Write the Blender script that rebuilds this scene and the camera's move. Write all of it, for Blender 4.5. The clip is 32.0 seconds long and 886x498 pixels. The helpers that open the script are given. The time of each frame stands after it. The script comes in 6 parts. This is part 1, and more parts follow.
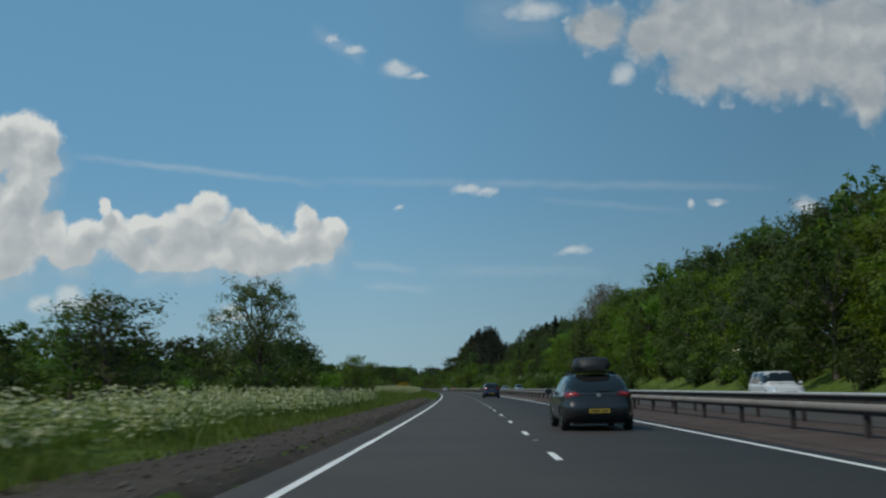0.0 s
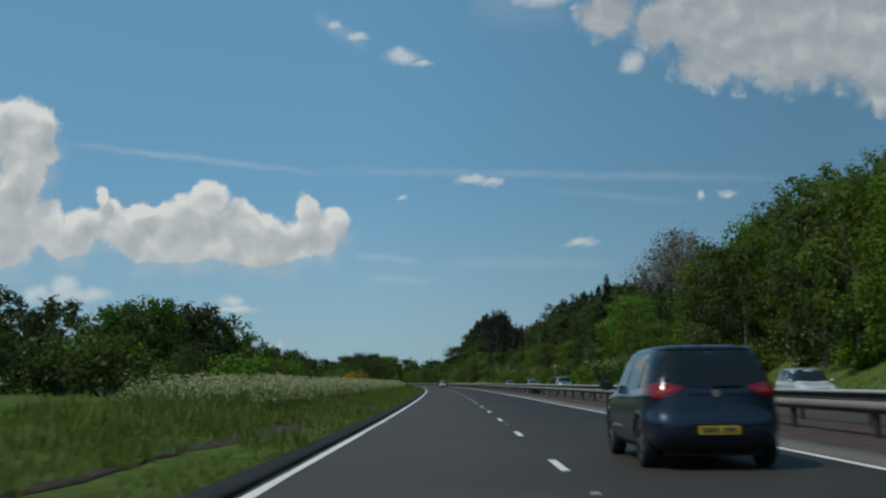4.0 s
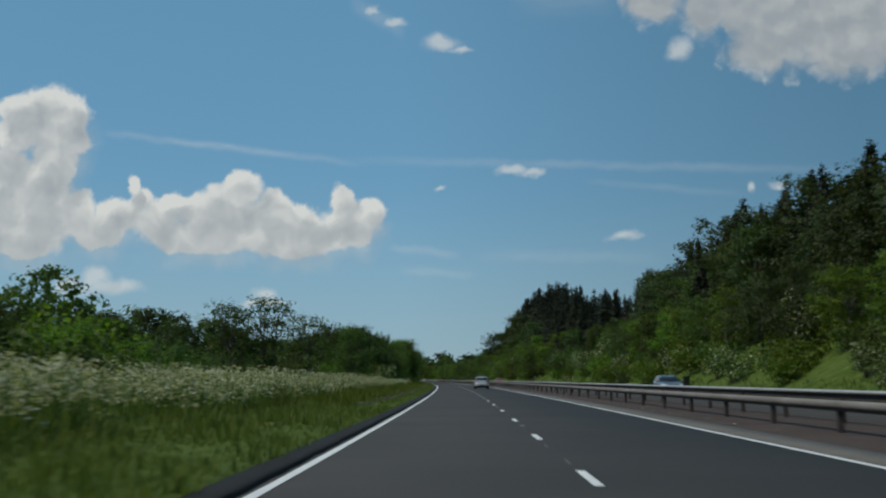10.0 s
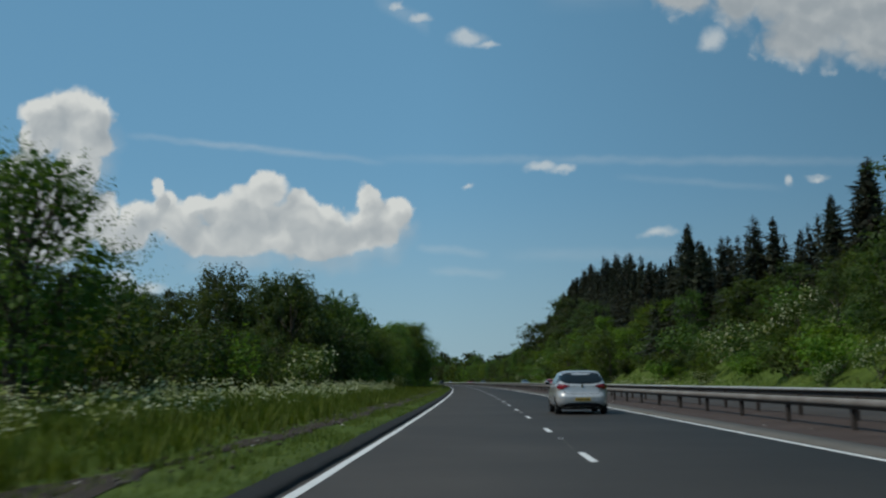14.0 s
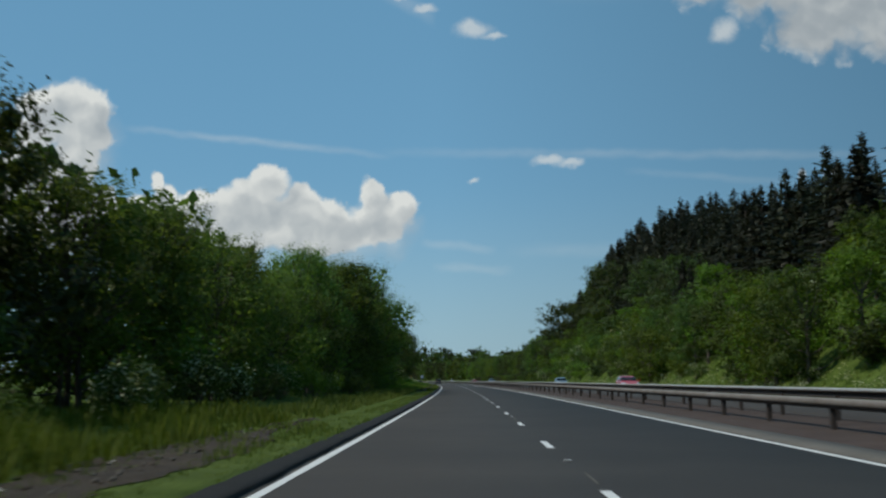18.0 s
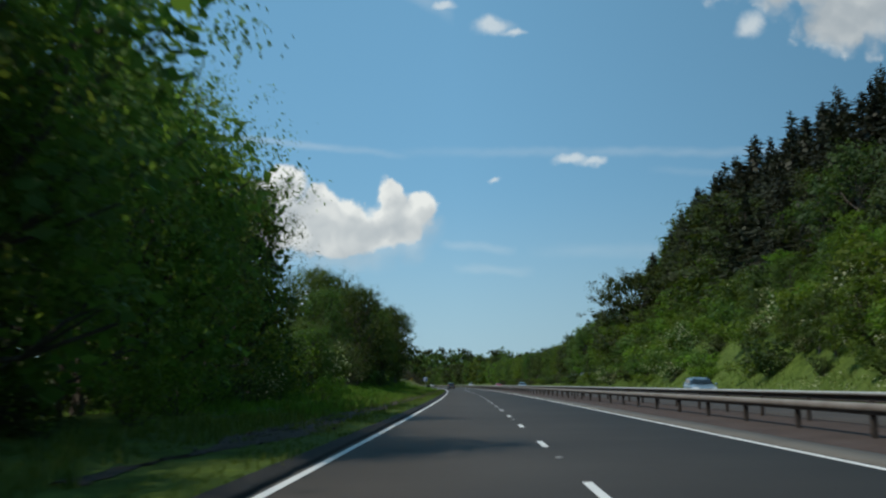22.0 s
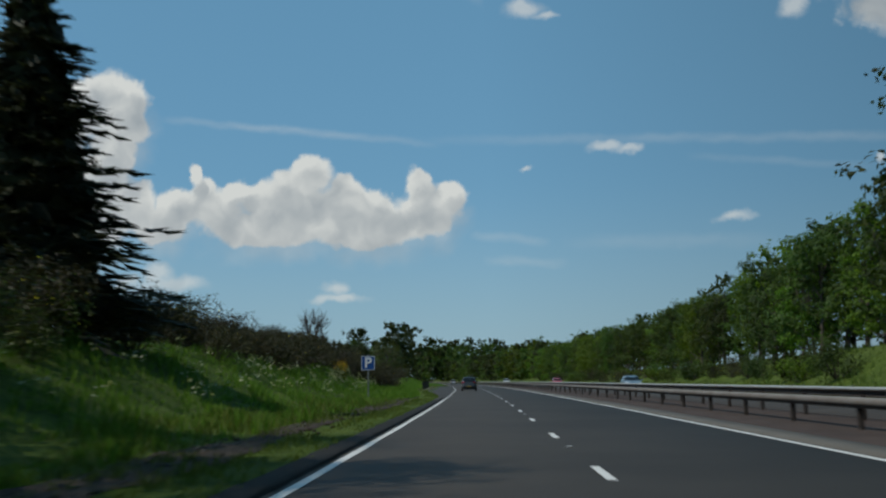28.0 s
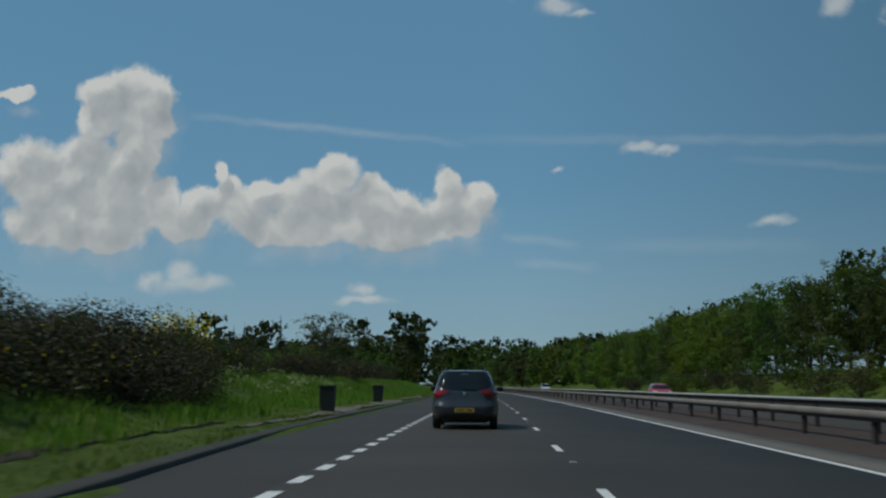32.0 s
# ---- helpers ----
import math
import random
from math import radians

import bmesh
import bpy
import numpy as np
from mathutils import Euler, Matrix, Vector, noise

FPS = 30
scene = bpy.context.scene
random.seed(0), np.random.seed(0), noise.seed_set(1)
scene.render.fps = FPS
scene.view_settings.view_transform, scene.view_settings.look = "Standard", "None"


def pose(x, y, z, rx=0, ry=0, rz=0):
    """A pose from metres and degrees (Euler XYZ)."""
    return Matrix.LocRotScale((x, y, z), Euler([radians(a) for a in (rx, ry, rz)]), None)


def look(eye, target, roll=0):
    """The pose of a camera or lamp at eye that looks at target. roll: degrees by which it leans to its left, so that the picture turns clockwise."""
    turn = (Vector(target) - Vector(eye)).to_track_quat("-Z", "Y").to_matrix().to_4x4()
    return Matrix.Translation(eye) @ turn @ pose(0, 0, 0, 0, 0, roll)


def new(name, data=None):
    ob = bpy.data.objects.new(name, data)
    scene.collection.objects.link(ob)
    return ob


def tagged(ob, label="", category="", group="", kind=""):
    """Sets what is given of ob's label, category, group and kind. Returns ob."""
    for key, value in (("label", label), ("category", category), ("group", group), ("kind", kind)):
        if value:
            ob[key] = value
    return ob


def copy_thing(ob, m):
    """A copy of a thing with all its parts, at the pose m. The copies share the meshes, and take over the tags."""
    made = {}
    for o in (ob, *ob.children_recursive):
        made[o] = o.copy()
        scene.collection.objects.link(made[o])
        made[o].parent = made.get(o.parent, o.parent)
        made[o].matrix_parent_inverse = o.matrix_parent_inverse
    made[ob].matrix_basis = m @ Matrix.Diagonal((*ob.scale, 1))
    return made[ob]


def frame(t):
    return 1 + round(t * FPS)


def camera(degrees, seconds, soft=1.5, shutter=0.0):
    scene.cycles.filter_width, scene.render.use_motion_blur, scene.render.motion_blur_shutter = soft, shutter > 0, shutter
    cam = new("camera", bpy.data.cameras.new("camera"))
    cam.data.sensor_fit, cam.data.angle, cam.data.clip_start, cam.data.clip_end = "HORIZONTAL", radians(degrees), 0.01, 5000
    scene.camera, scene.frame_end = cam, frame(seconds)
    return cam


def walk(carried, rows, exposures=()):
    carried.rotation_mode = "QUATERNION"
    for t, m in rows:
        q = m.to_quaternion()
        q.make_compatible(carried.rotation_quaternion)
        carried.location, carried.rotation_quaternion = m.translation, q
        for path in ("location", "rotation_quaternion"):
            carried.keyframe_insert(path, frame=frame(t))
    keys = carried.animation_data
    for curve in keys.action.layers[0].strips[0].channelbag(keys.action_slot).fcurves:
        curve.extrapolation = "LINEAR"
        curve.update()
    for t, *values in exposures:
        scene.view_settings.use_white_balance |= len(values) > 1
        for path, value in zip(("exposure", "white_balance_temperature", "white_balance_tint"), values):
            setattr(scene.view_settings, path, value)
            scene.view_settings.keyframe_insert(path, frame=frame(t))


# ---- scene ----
# ---------------------------------------------------------------- camera
CAMERA_HEIGHT = 1.15
cam = camera(45.0, 32.0, soft=2.3, shutter=0.3)
PATH = [
    (0.0, pose(0.44, 0.06, 1.15, 97.42, 0.95, 1.50)),
    (1.0, pose(0.42, 26.47, 1.15, 97.58, 0.20, 0.97)),
    (2.0, pose(0.15, 50.05, 1.15, 97.56, 0.57, 2.26)),
    (3.0, pose(-0.09, 76.34, 1.15, 97.09, 0.44, 1.33)),
    (6.0, pose(-1.66, 150.77, 1.15, 97.22, 1.26, 2.77)),
    (7.0, pose(-2.35, 174.96, 1.15, 96.94, 1.05, 2.04)),
    (8.0, pose(-2.95, 199.15, 1.15, 96.88, 0.83, 2.52)),
    (9.0, pose(-3.82, 222.89, 1.15, 97.06, 0.37, 2.91)),
    (10.0, pose(-4.93, 248.27, 1.15, 96.96, 0.06, 3.72)),
    (11.0, pose(-6.08, 272.67, 1.15, 96.50, 0.09, 3.77)),
    (12.0, pose(-7.32, 295.93, 1.15, 96.80, 0.55, 4.89)),
    (13.0, pose(-8.69, 320.52, 1.15, 96.95, 0.58, 4.56)),
    (14.0, pose(-10.02, 343.49, 1.15, 97.09, 0.59, 5.35)),
    (15.0, pose(-11.37, 367.90, 1.15, 97.18, 1.01, 5.17)),
    (18.0, pose(-16.25, 439.44, 1.15, 97.01, 0.48, 5.65)),
    (19.0, pose(-17.87, 461.05, 1.15, 97.14, 0.25, 6.22)),
    (20.0, pose(-19.51, 483.08, 1.15, 96.87, -0.04, 6.21)),
    (21.0, pose(-21.36, 504.53, 1.15, 96.77, -0.09, 6.47)),
    (22.0, pose(-23.34, 527.70, 1.15, 97.23, 0.60, 6.77)),
    (23.0, pose(-25.60, 552.01, 1.15, 96.97, 0.22, 6.91)),
    (24.0, pose(-27.89, 575.61, 1.15, 96.64, 0.87, 7.93)),
    (25.0, pose(-30.20, 599.42, 1.15, 97.14, 0.08, 7.90)),
    (28.0, pose(-37.50, 669.29, 1.15, 97.04, 0.70, 8.46)),
    (29.0, pose(-40.13, 693.12, 1.15, 97.53, -0.22, 8.44)),
    (30.0, pose(-42.59, 715.07, 1.15, 97.61, -0.51, 8.86)),
    (31.0, pose(-45.27, 738.57, 1.15, 97.31, -0.04, 9.75)),
    (32.0, pose(-48.02, 760.81, 1.15, 97.29, -0.29, 9.91)),
]
walk(cam, PATH, [(0.0, -0.49, 6500, 5), (14.0, -0.5, 6500, 5), (18.0, -0.38, 6500, 5), (20.0, -0.12, 6500, 5), (22.5, -0.18, 6500, 5), (24.0, -0.42, 6500, 5), (26.0, -0.42, 6500, 5), (28.0, -0.50, 6500, 5), (29.0, -0.74, 6500, 5), (30.0, -0.84, 6500, 5), (32.0, -0.80, 6500, 5)])

# ---------------------------------------------------------------- light
world = bpy.data.worlds.new("sky")
scene.world = world
world.use_nodes = True
wn = world.node_tree
sky = wn.nodes.new("ShaderNodeTexSky")
sky.sky_type = "NISHITA"
sky.sun_disc = False
sky.sun_elevation = radians(53)
sky.sun_rotation = radians(244)
sky.altitude = 100
sky.air_density = 1.0
sky.dust_density = 0.2
sky.ozone_density = 4.5
haze = wn.nodes.new("ShaderNodeMix")
haze.data_type, haze.blend_type = "RGBA", "MULTIPLY"
haze.inputs[0].default_value = 1.0
haze.inputs[7].default_value = (0.93, 1.0, 1.0, 1)
wn.links.new(sky.outputs[0], haze.inputs[6])
veil = wn.nodes.new("ShaderNodeMix")
veil.data_type = "RGBA"
veil.inputs[0].default_value = 0.62
veil.inputs[7].default_value = (1.50, 3.62, 5.6, 1)
wn.links.new(haze.outputs[2], veil.inputs[6])
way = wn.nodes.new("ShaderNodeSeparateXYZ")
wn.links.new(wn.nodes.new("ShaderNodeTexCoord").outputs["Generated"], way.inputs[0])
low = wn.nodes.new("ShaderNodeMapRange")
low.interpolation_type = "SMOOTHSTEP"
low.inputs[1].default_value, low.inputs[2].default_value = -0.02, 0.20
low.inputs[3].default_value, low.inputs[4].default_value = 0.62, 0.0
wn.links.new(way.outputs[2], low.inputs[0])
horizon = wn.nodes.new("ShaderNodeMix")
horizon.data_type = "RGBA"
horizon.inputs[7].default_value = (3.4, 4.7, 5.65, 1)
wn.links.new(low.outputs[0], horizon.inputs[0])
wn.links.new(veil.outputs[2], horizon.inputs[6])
# the sky is deeper on the side away from the sun
away = wn.nodes.new("ShaderNodeMapRange")
away.inputs[1].default_value, away.inputs[2].default_value = -0.1, 0.30
away.inputs[3].default_value, away.inputs[4].default_value = 1.04, 0.70
wn.links.new(way.outputs[0], away.inputs[0])
deep = wn.nodes.new("ShaderNodeVectorMath")
deep.operation = "SCALE"
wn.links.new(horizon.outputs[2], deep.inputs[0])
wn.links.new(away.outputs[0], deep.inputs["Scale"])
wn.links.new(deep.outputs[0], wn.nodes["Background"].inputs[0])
wn.nodes["Background"].inputs[1].default_value = 0.121
sun_data = bpy.data.lights.new("sun", "SUN")
sun_data.energy = 3.25
sun_data.angle = radians(0.6)
sun_data.color = (1.0, 0.915, 0.81)
sun = new("sun", sun_data)
sun.matrix_world = look((-580, -300, 870), (0, 0, 0))

# ---------------------------------------------------------------- the road's line
# s: metres along the near lane's middle; off: metres to the right of it
TURN = (0.12477, 0.0991, -0.20878, 0.11742)


def heading(s):
    q = min(max(s, 0.0), 900.0) / 800.0
    a = sum(c * q ** (i + 1) for i, c in enumerate(TURN))
    if s < 0:
        a = s * TURN[0] / 800.0
    if s > 900:
        a += min(s - 900, 500) * 0.00016
    return a


LINE_S = np.arange(-200.0, 4600.0, 2.0)
LINE_A = np.array([heading(float(v)) for v in LINE_S])
LINE_X = np.cumsum(-np.sin(LINE_A) * 2.0)
LINE_Y = np.cumsum(np.cos(LINE_A) * 2.0)
LINE_X -= np.interp(0.0, LINE_S, LINE_X)
LINE_Y -= np.interp(0.0, LINE_S, LINE_Y)


def place(s, off, z=0.0):
    a = np.interp(s, LINE_S, LINE_A)
    return (float(np.interp(s, LINE_S, LINE_X) + math.cos(a) * off),
            float(np.interp(s, LINE_S, LINE_Y) + math.sin(a) * off), float(z))


def spot(s, off, z=0.0, turn=0.0, lean=0.0):
    """A pose on the road's line, its y axis along the road."""
    x, y, zz = place(s, off, z)
    return pose(x, y, zz, lean, 0, math.degrees(float(np.interp(s, LINE_S, LINE_A))) + turn)


def places(s, off, z):
    a = np.interp(s, LINE_S, LINE_A)
    return np.stack([np.interp(s, LINE_S, LINE_X) + np.cos(a) * off, np.interp(s, LINE_S, LINE_Y) + np.sin(a) * off, z], -1)


def smooth(a, b, v):
    q = np.clip((v - a) / (b - a), 0, 1)
    return q * q * (3 - 2 * q)


# heights of the banks along the road
BANK_RIGHT = ((-200, 2.5), (60, 3.0), (150, 4.0), (300, 4.5), (430, 4.5), (520, 7.5), (640, 8.0), (700, 4.0), (800, 2.6), (1000, 2.2), (1500, 3.0))
HILL_RIGHT = ((-200, 2.0), (60, 3.0), (200, 4.0), (300, 5.5), (450, 5.0), (520, 7.0), (600, 10.0), (650, 12.0), (722, 12.0), (745, 1.0), (1500, 0.5))
BANK_LEFT = ((-200, 0.0), (555, 0.0), (600, 0.6), (660, 1.3), (700, 2.4), (745, 2.6), (790, 1.9), (850, 1.6), (1000, 1.5), (1500, 1.0))


LAY_WIDE = 2.7


def lay_of(s):
    """How far the lay-by widens the road."""
    return smooth(736, 800, s) * (1 - smooth(880, 905, s)) * LAY_WIDE


def kerb_in(s):
    """How much nearer the kerb stands once the hard strip ends."""
    return 0.5 * smooth(100, 116, s)


def ground_z(s, off):
    s, off = np.asarray(s, float), np.asarray(off, float)
    off = np.where(off < 0, off - kerb_in(s), off)
    right = np.interp(s, [p[0] for p in BANK_RIGHT], [p[1] for p in BANK_RIGHT])
    hill = np.interp(s, [p[0] for p in HILL_RIGHT], [p[1] for p in HILL_RIGHT])
    left = np.interp(s, [p[0] for p in BANK_LEFT], [p[1] for p in BANK_LEFT])
    lay = lay_of(s)
    z = np.where(off < 2, 0.10 * smooth(2.55, 2.75, -off) + 0.25 * smooth(4, 10, -off) + left * smooth(6.0, 13.5, -off - lay), 0)
    z = z - 0.07 * smooth(-2.75, -2.45, off) * (1 - smooth(6.35, 6.6, off))
    z = z - np.where(off < -2.4, 0.17 * (1 - smooth(2.4, 2.8, -off - lay)) * (lay > 0.05), 0)
    z = z - 0.07 * smooth(10.5, 10.7, off) * (1 - smooth(18.2, 18.5, off))
    z = z + np.where(off > 18, 0.12 * smooth(18.2, 18.8, off) + right * smooth(20.3, 31.0, off) + hill * smooth(27.0, 50.0, off), 0)
    bump = 0.06 * np.sin(s * 0.9 + off * 1.3) * np.sin(s * 0.37 - off * 0.8) + 0.05 * np.sin(s * 0.21 + off * 2.1)
    return z + bump * (smooth(4.5, 7.0, -off - lay) + 0.3 * smooth(19.5, 22, off))


# ---------------------------------------------------------------- materials
def nodes_of(name):
    m = bpy.data.materials.new(name)
    m.use_nodes = True
    return m, m.node_tree, m.node_tree.nodes["Principled BSDF"]


def ramp(nt, fac, stops):
    r = nt.nodes.new("ShaderNodeValToRGB")
    while len(r.color_ramp.elements) < len(stops):
        r.color_ramp.elements.new(0.5)
    for e, (p, c) in zip(r.color_ramp.elements, stops):
        e.position, e.color = p, (*c, 1)
    nt.links.new(fac, r.inputs[0])
    return r.outputs[0]


def noise_of(nt, scale, detail=4.0, rough=0.6, vector=None, distortion=0.0):
    n = nt.nodes.new("ShaderNodeTexNoise")
    n.inputs["Scale"].default_value = scale
    n.inputs["Detail"].default_value = detail
    n.inputs["Roughness"].default_value = rough
    n.inputs["Distortion"].default_value = distortion
    if vector is None:
        g = nt.nodes.new("ShaderNodeNewGeometry")
        vector = g.outputs["Position"]
    nt.links.new(vector, n.inputs["Vector"])
    return n.outputs["Fac"]


def mixed(nt, fac, a, b, blend="MIX"):
    m = nt.nodes.new("ShaderNodeMix")
    m.data_type, m.blend_type = "RGBA", blend
    for sock, v in ((m.inputs[0], fac), (m.inputs[6], a), (m.inputs[7], b)):
        if isinstance(v, bpy.types.NodeSocket):
            nt.links.new(v, sock)
        elif isinstance(v, tuple):
            sock.default_value = (*v, 1)
        else:
            sock.default_value = v
    return m.outputs[2]


def bumped(nt, bsdf, height, strength, distance):
    b = nt.nodes.new("ShaderNodeBump")
    b.inputs["Strength"].default_value = strength
    b.inputs["Distance"].default_value = distance
    nt.links.new(height, b.inputs["Height"])
    nt.links.new(b.outputs[0], bsdf.inputs["Normal"])


def surface(name, stops, scale=3.0, fine=40.0, rough=0.85, metal=0.0, bump=0.3, depth=0.01, local=False):
    """A material with a coarse and a fine noise over a ramp of colours."""
    m, nt, p = nodes_of(name)
    vec = None
    if local:
        vec = nt.nodes.new("ShaderNodeTexCoord").outputs["Object"]
    big = noise_of(nt, scale, 5, 0.6, vec)
    small = noise_of(nt, fine, 3, 0.7, vec)
    mx = nt.nodes.new("ShaderNodeMath")
    mx.operation = "MULTIPLY_ADD"
    mx.inputs[1].default_value = 0.45
    nt.links.new(small, mx.inputs[0])
    sc = nt.nodes.new("ShaderNodeMath")
    sc.operation = "MULTIPLY"
    sc.inputs[1].default_value = 0.55
    nt.links.new(big, sc.inputs[0])
    nt.links.new(sc.outputs[0], mx.inputs[2])
    nt.links.new(ramp(nt, mx.outputs[0], stops), p.inputs["Base Color"])
    p.inputs["Roughness"].default_value = rough
    p.inputs["Metallic"].default_value = metal
    bumped(nt, p, small, bump, depth)
    return m


def leafy(name, dark, light, through_light=0.45, tone=0.36):
    """Foliage: colour by leaf and by plant, with light that shines through."""
    m, nt, p = nodes_of(name)
    geo = nt.nodes.new("ShaderNodeNewGeometry")
    info = nt.nodes.new("ShaderNodeObjectInfo")
    base = ramp(nt, geo.outputs["Random Per Island"], ((0.0, dark), (0.55, tuple((a + b) / 2 for a, b in zip(dark, light))), (1.0, light)))
    hsv = nt.nodes.new("ShaderNodeHueSaturation")
    for sock, lo, hi in (("Hue", 0.5 - 0.028, 0.5 + 0.022), ("Value", 1 - tone, 1 + tone)):
        r = nt.nodes.new("ShaderNodeMapRange")
        r.inputs[3].default_value, r.inputs[4].default_value = lo, hi
        nt.links.new(info.outputs["Random"], r.inputs[0])
        nt.links.new(r.outputs[0], hsv.inputs[sock])
    nt.links.new(base, hsv.inputs["Color"])
    nt.links.new(hsv.outputs[0], p.inputs["Base Color"])
    p.inputs["Roughness"].default_value = 0.55
    p.inputs["Specular IOR Level"].default_value = 0.25
    t = nt.nodes.new("ShaderNodeBsdfTranslucent")
    warm = mixed(nt, 1.0, hsv.outputs[0], (1.15, 1.2, 0.55), "MULTIPLY")
    nt.links.new(warm, t.inputs[0])
    mx = nt.nodes.new("ShaderNodeMixShader")
    mx.inputs[0].default_value = through_light
    out = nt.nodes["Material Output"]
    nt.links.new(p.outputs[0], mx.inputs[1])
    nt.links.new(t.outputs[0], mx.inputs[2])
    nt.links.new(mx.outputs[0], out.inputs[0])
    return m


def plain(name, color, rough=0.5, metal=0.0, coat=0.0, specular=0.5):
    m, nt, p = nodes_of(name)
    p.inputs["Roughness"].default_value = rough
    p.inputs["Metallic"].default_value = metal
    p.inputs["Coat Weight"].default_value = coat
    p.inputs["Coat Roughness"].default_value = 0.06
    p.inputs["Specular IOR Level"].default_value = specular
    vec = nt.nodes.new("ShaderNodeTexCoord").outputs["Object"]
    n = noise_of(nt, 9.0, 4, 0.6, vec)
    lo = tuple(c * 0.88 for c in color)
    hi = tuple(min(c * 1.1, 1) for c in color)
    nt.links.new(ramp(nt, n, ((0.3, lo), (0.7, hi))), p.inputs["Base Color"])
    return m


M_ASPHALT = surface("asphalt", ((0.30, (0.024, 0.0188, 0.0145)), (0.5, (0.041, 0.033, 0.026)), (0.70, (0.063, 0.052, 0.042))), 0.22, 45, 0.78, 0, 0.25, 0.006)
M_STRIP = surface("worn_strip", ((0.25, (0.085, 0.077, 0.066)), (0.5, (0.13, 0.118, 0.10)), (0.8, (0.18, 0.165, 0.145))), 0.6, 30, 0.9, 0, 0.3, 0.008)
M_PAINT = surface("road_paint", ((0.3, (0.50, 0.50, 0.48)), (0.45, (0.70, 0.70, 0.68)), (0.7, (0.80, 0.80, 0.78))), 1.5, 25, 0.7, 0, 0.2, 0.004)
M_SOIL = surface("soil", ((0.25, (0.016, 0.011, 0.0065)), (0.5, (0.042, 0.029, 0.018)), (0.75, (0.095, 0.070, 0.045))), 1.4, 14, 0.95, 0, 0.8, 0.05)
M_GRAVEL = surface("red_gravel", ((0.25, (0.030, 0.019, 0.015)), (0.5, (0.060, 0.039, 0.031)), (0.78, (0.115, 0.084, 0.070))), 0.8, 28, 0.95, 0, 0.7, 0.03)
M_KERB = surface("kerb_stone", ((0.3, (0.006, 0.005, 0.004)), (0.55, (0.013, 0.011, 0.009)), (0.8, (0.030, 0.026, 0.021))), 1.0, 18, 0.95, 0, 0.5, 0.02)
M_LAYKERB = surface("layby_kerb_stone", ((0.3, (0.035, 0.031, 0.026)), (0.55, (0.062, 0.056, 0.048)), (0.8, (0.10, 0.092, 0.08))), 1.0, 18, 0.95, 0, 0.5, 0.02)
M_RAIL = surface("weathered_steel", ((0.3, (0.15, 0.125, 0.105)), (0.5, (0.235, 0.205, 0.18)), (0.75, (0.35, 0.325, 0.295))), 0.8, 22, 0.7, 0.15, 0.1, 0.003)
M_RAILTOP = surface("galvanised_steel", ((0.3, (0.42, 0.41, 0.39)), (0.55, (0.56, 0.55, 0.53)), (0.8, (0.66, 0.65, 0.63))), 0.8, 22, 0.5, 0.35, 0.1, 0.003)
# rust brown of the posts; also serves as painted shade on the rails
M_POST_AND_SHADE = surface("rusty_post_and_rail_shade", ((0.3, (0.035, 0.026, 0.022)), (0.55, (0.06, 0.047, 0.04)), (0.8, (0.11, 0.085, 0.07))), 2.0, 30, 0.8, 0.2, 0.3, 0.003)
M_BARK = surface("bark", ((0.25, (0.045, 0.036, 0.028)), (0.5, (0.09, 0.075, 0.06)), (0.8, (0.17, 0.15, 0.125))), 2.0, 12, 0.95, 0, 0.8, 0.03)
M_PALEBARK = surface("pale_bark", ((0.25, (0.10, 0.085, 0.07)), (0.5, (0.20, 0.18, 0.155)), (0.8, (0.34, 0.32, 0.29))), 2.0, 12, 0.95, 0, 0.6, 0.03)
M_BIN = plain("bin_plastic", (0.012, 0.016, 0.014), 0.5)
M_GRIT = surface("footway_grit", ((0.3, (0.10, 0.09, 0.065)), (0.55, (0.17, 0.155, 0.12)), (0.8, (0.25, 0.23, 0.185))), 1.5, 24, 0.95, 0, 0.4, 0.01)
M_WOOD = surface("fence_wood", ((0.3, (0.05, 0.042, 0.035)), (0.7, (0.15, 0.13, 0.11))), 2, 20, 0.9, 0, 0.4, 0.01)

M_LIME = leafy("lime_leaves", (0.070, 0.122, 0.015), (0.165, 0.248, 0.034), 0.5)
M_GREEN = leafy("green_leaves", (0.048, 0.084, 0.019), (0.112, 0.166, 0.042), 0.5)
M_ROADLEAF = leafy("roadside_leaves", (0.085, 0.136, 0.033), (0.188, 0.257, 0.071), 0.6)
M_DARKLEAF = leafy("dark_leaves", (0.035, 0.055, 0.018), (0.086, 0.118, 0.040), 0.45)
M_GREYLEAF = leafy("grey_leaves", (0.066, 0.090, 0.034), (0.150, 0.185, 0.080), 0.45)
M_NEEDLE = leafy("spruce_needles", (0.018, 0.022, 0.013), (0.052, 0.058, 0.032), 0.2)
M_GORSE = leafy("gorse_leaves", (0.027, 0.026, 0.012), (0.074, 0.068, 0.030), 0.2)
M_YELLOW = leafy("yellow_blossom", (0.60, 0.44, 0.010), (0.85, 0.70, 0.03), 0.3)
M_BLOSSOM = leafy("white_blossom", (0.36, 0.38, 0.24), (0.62, 0.63, 0.45), 0.35, 0.1)
M_TWIG = leafy("budding_twigs", (0.10, 0.09, 0.06), (0.22, 0.21, 0.14), 0.3)
M_BLADE = leafy("grass_blades", (0.074, 0.108, 0.020), (0.184, 0.222, 0.058), 0.45)
M_LUSH = leafy("lush_grass", (0.072, 0.122, 0.014), (0.170, 0.246, 0.038), 0.45)
M_STALK = leafy("parsley_stalks", (0.05, 0.10, 0.02), (0.12, 0.20, 0.05), 0.4)


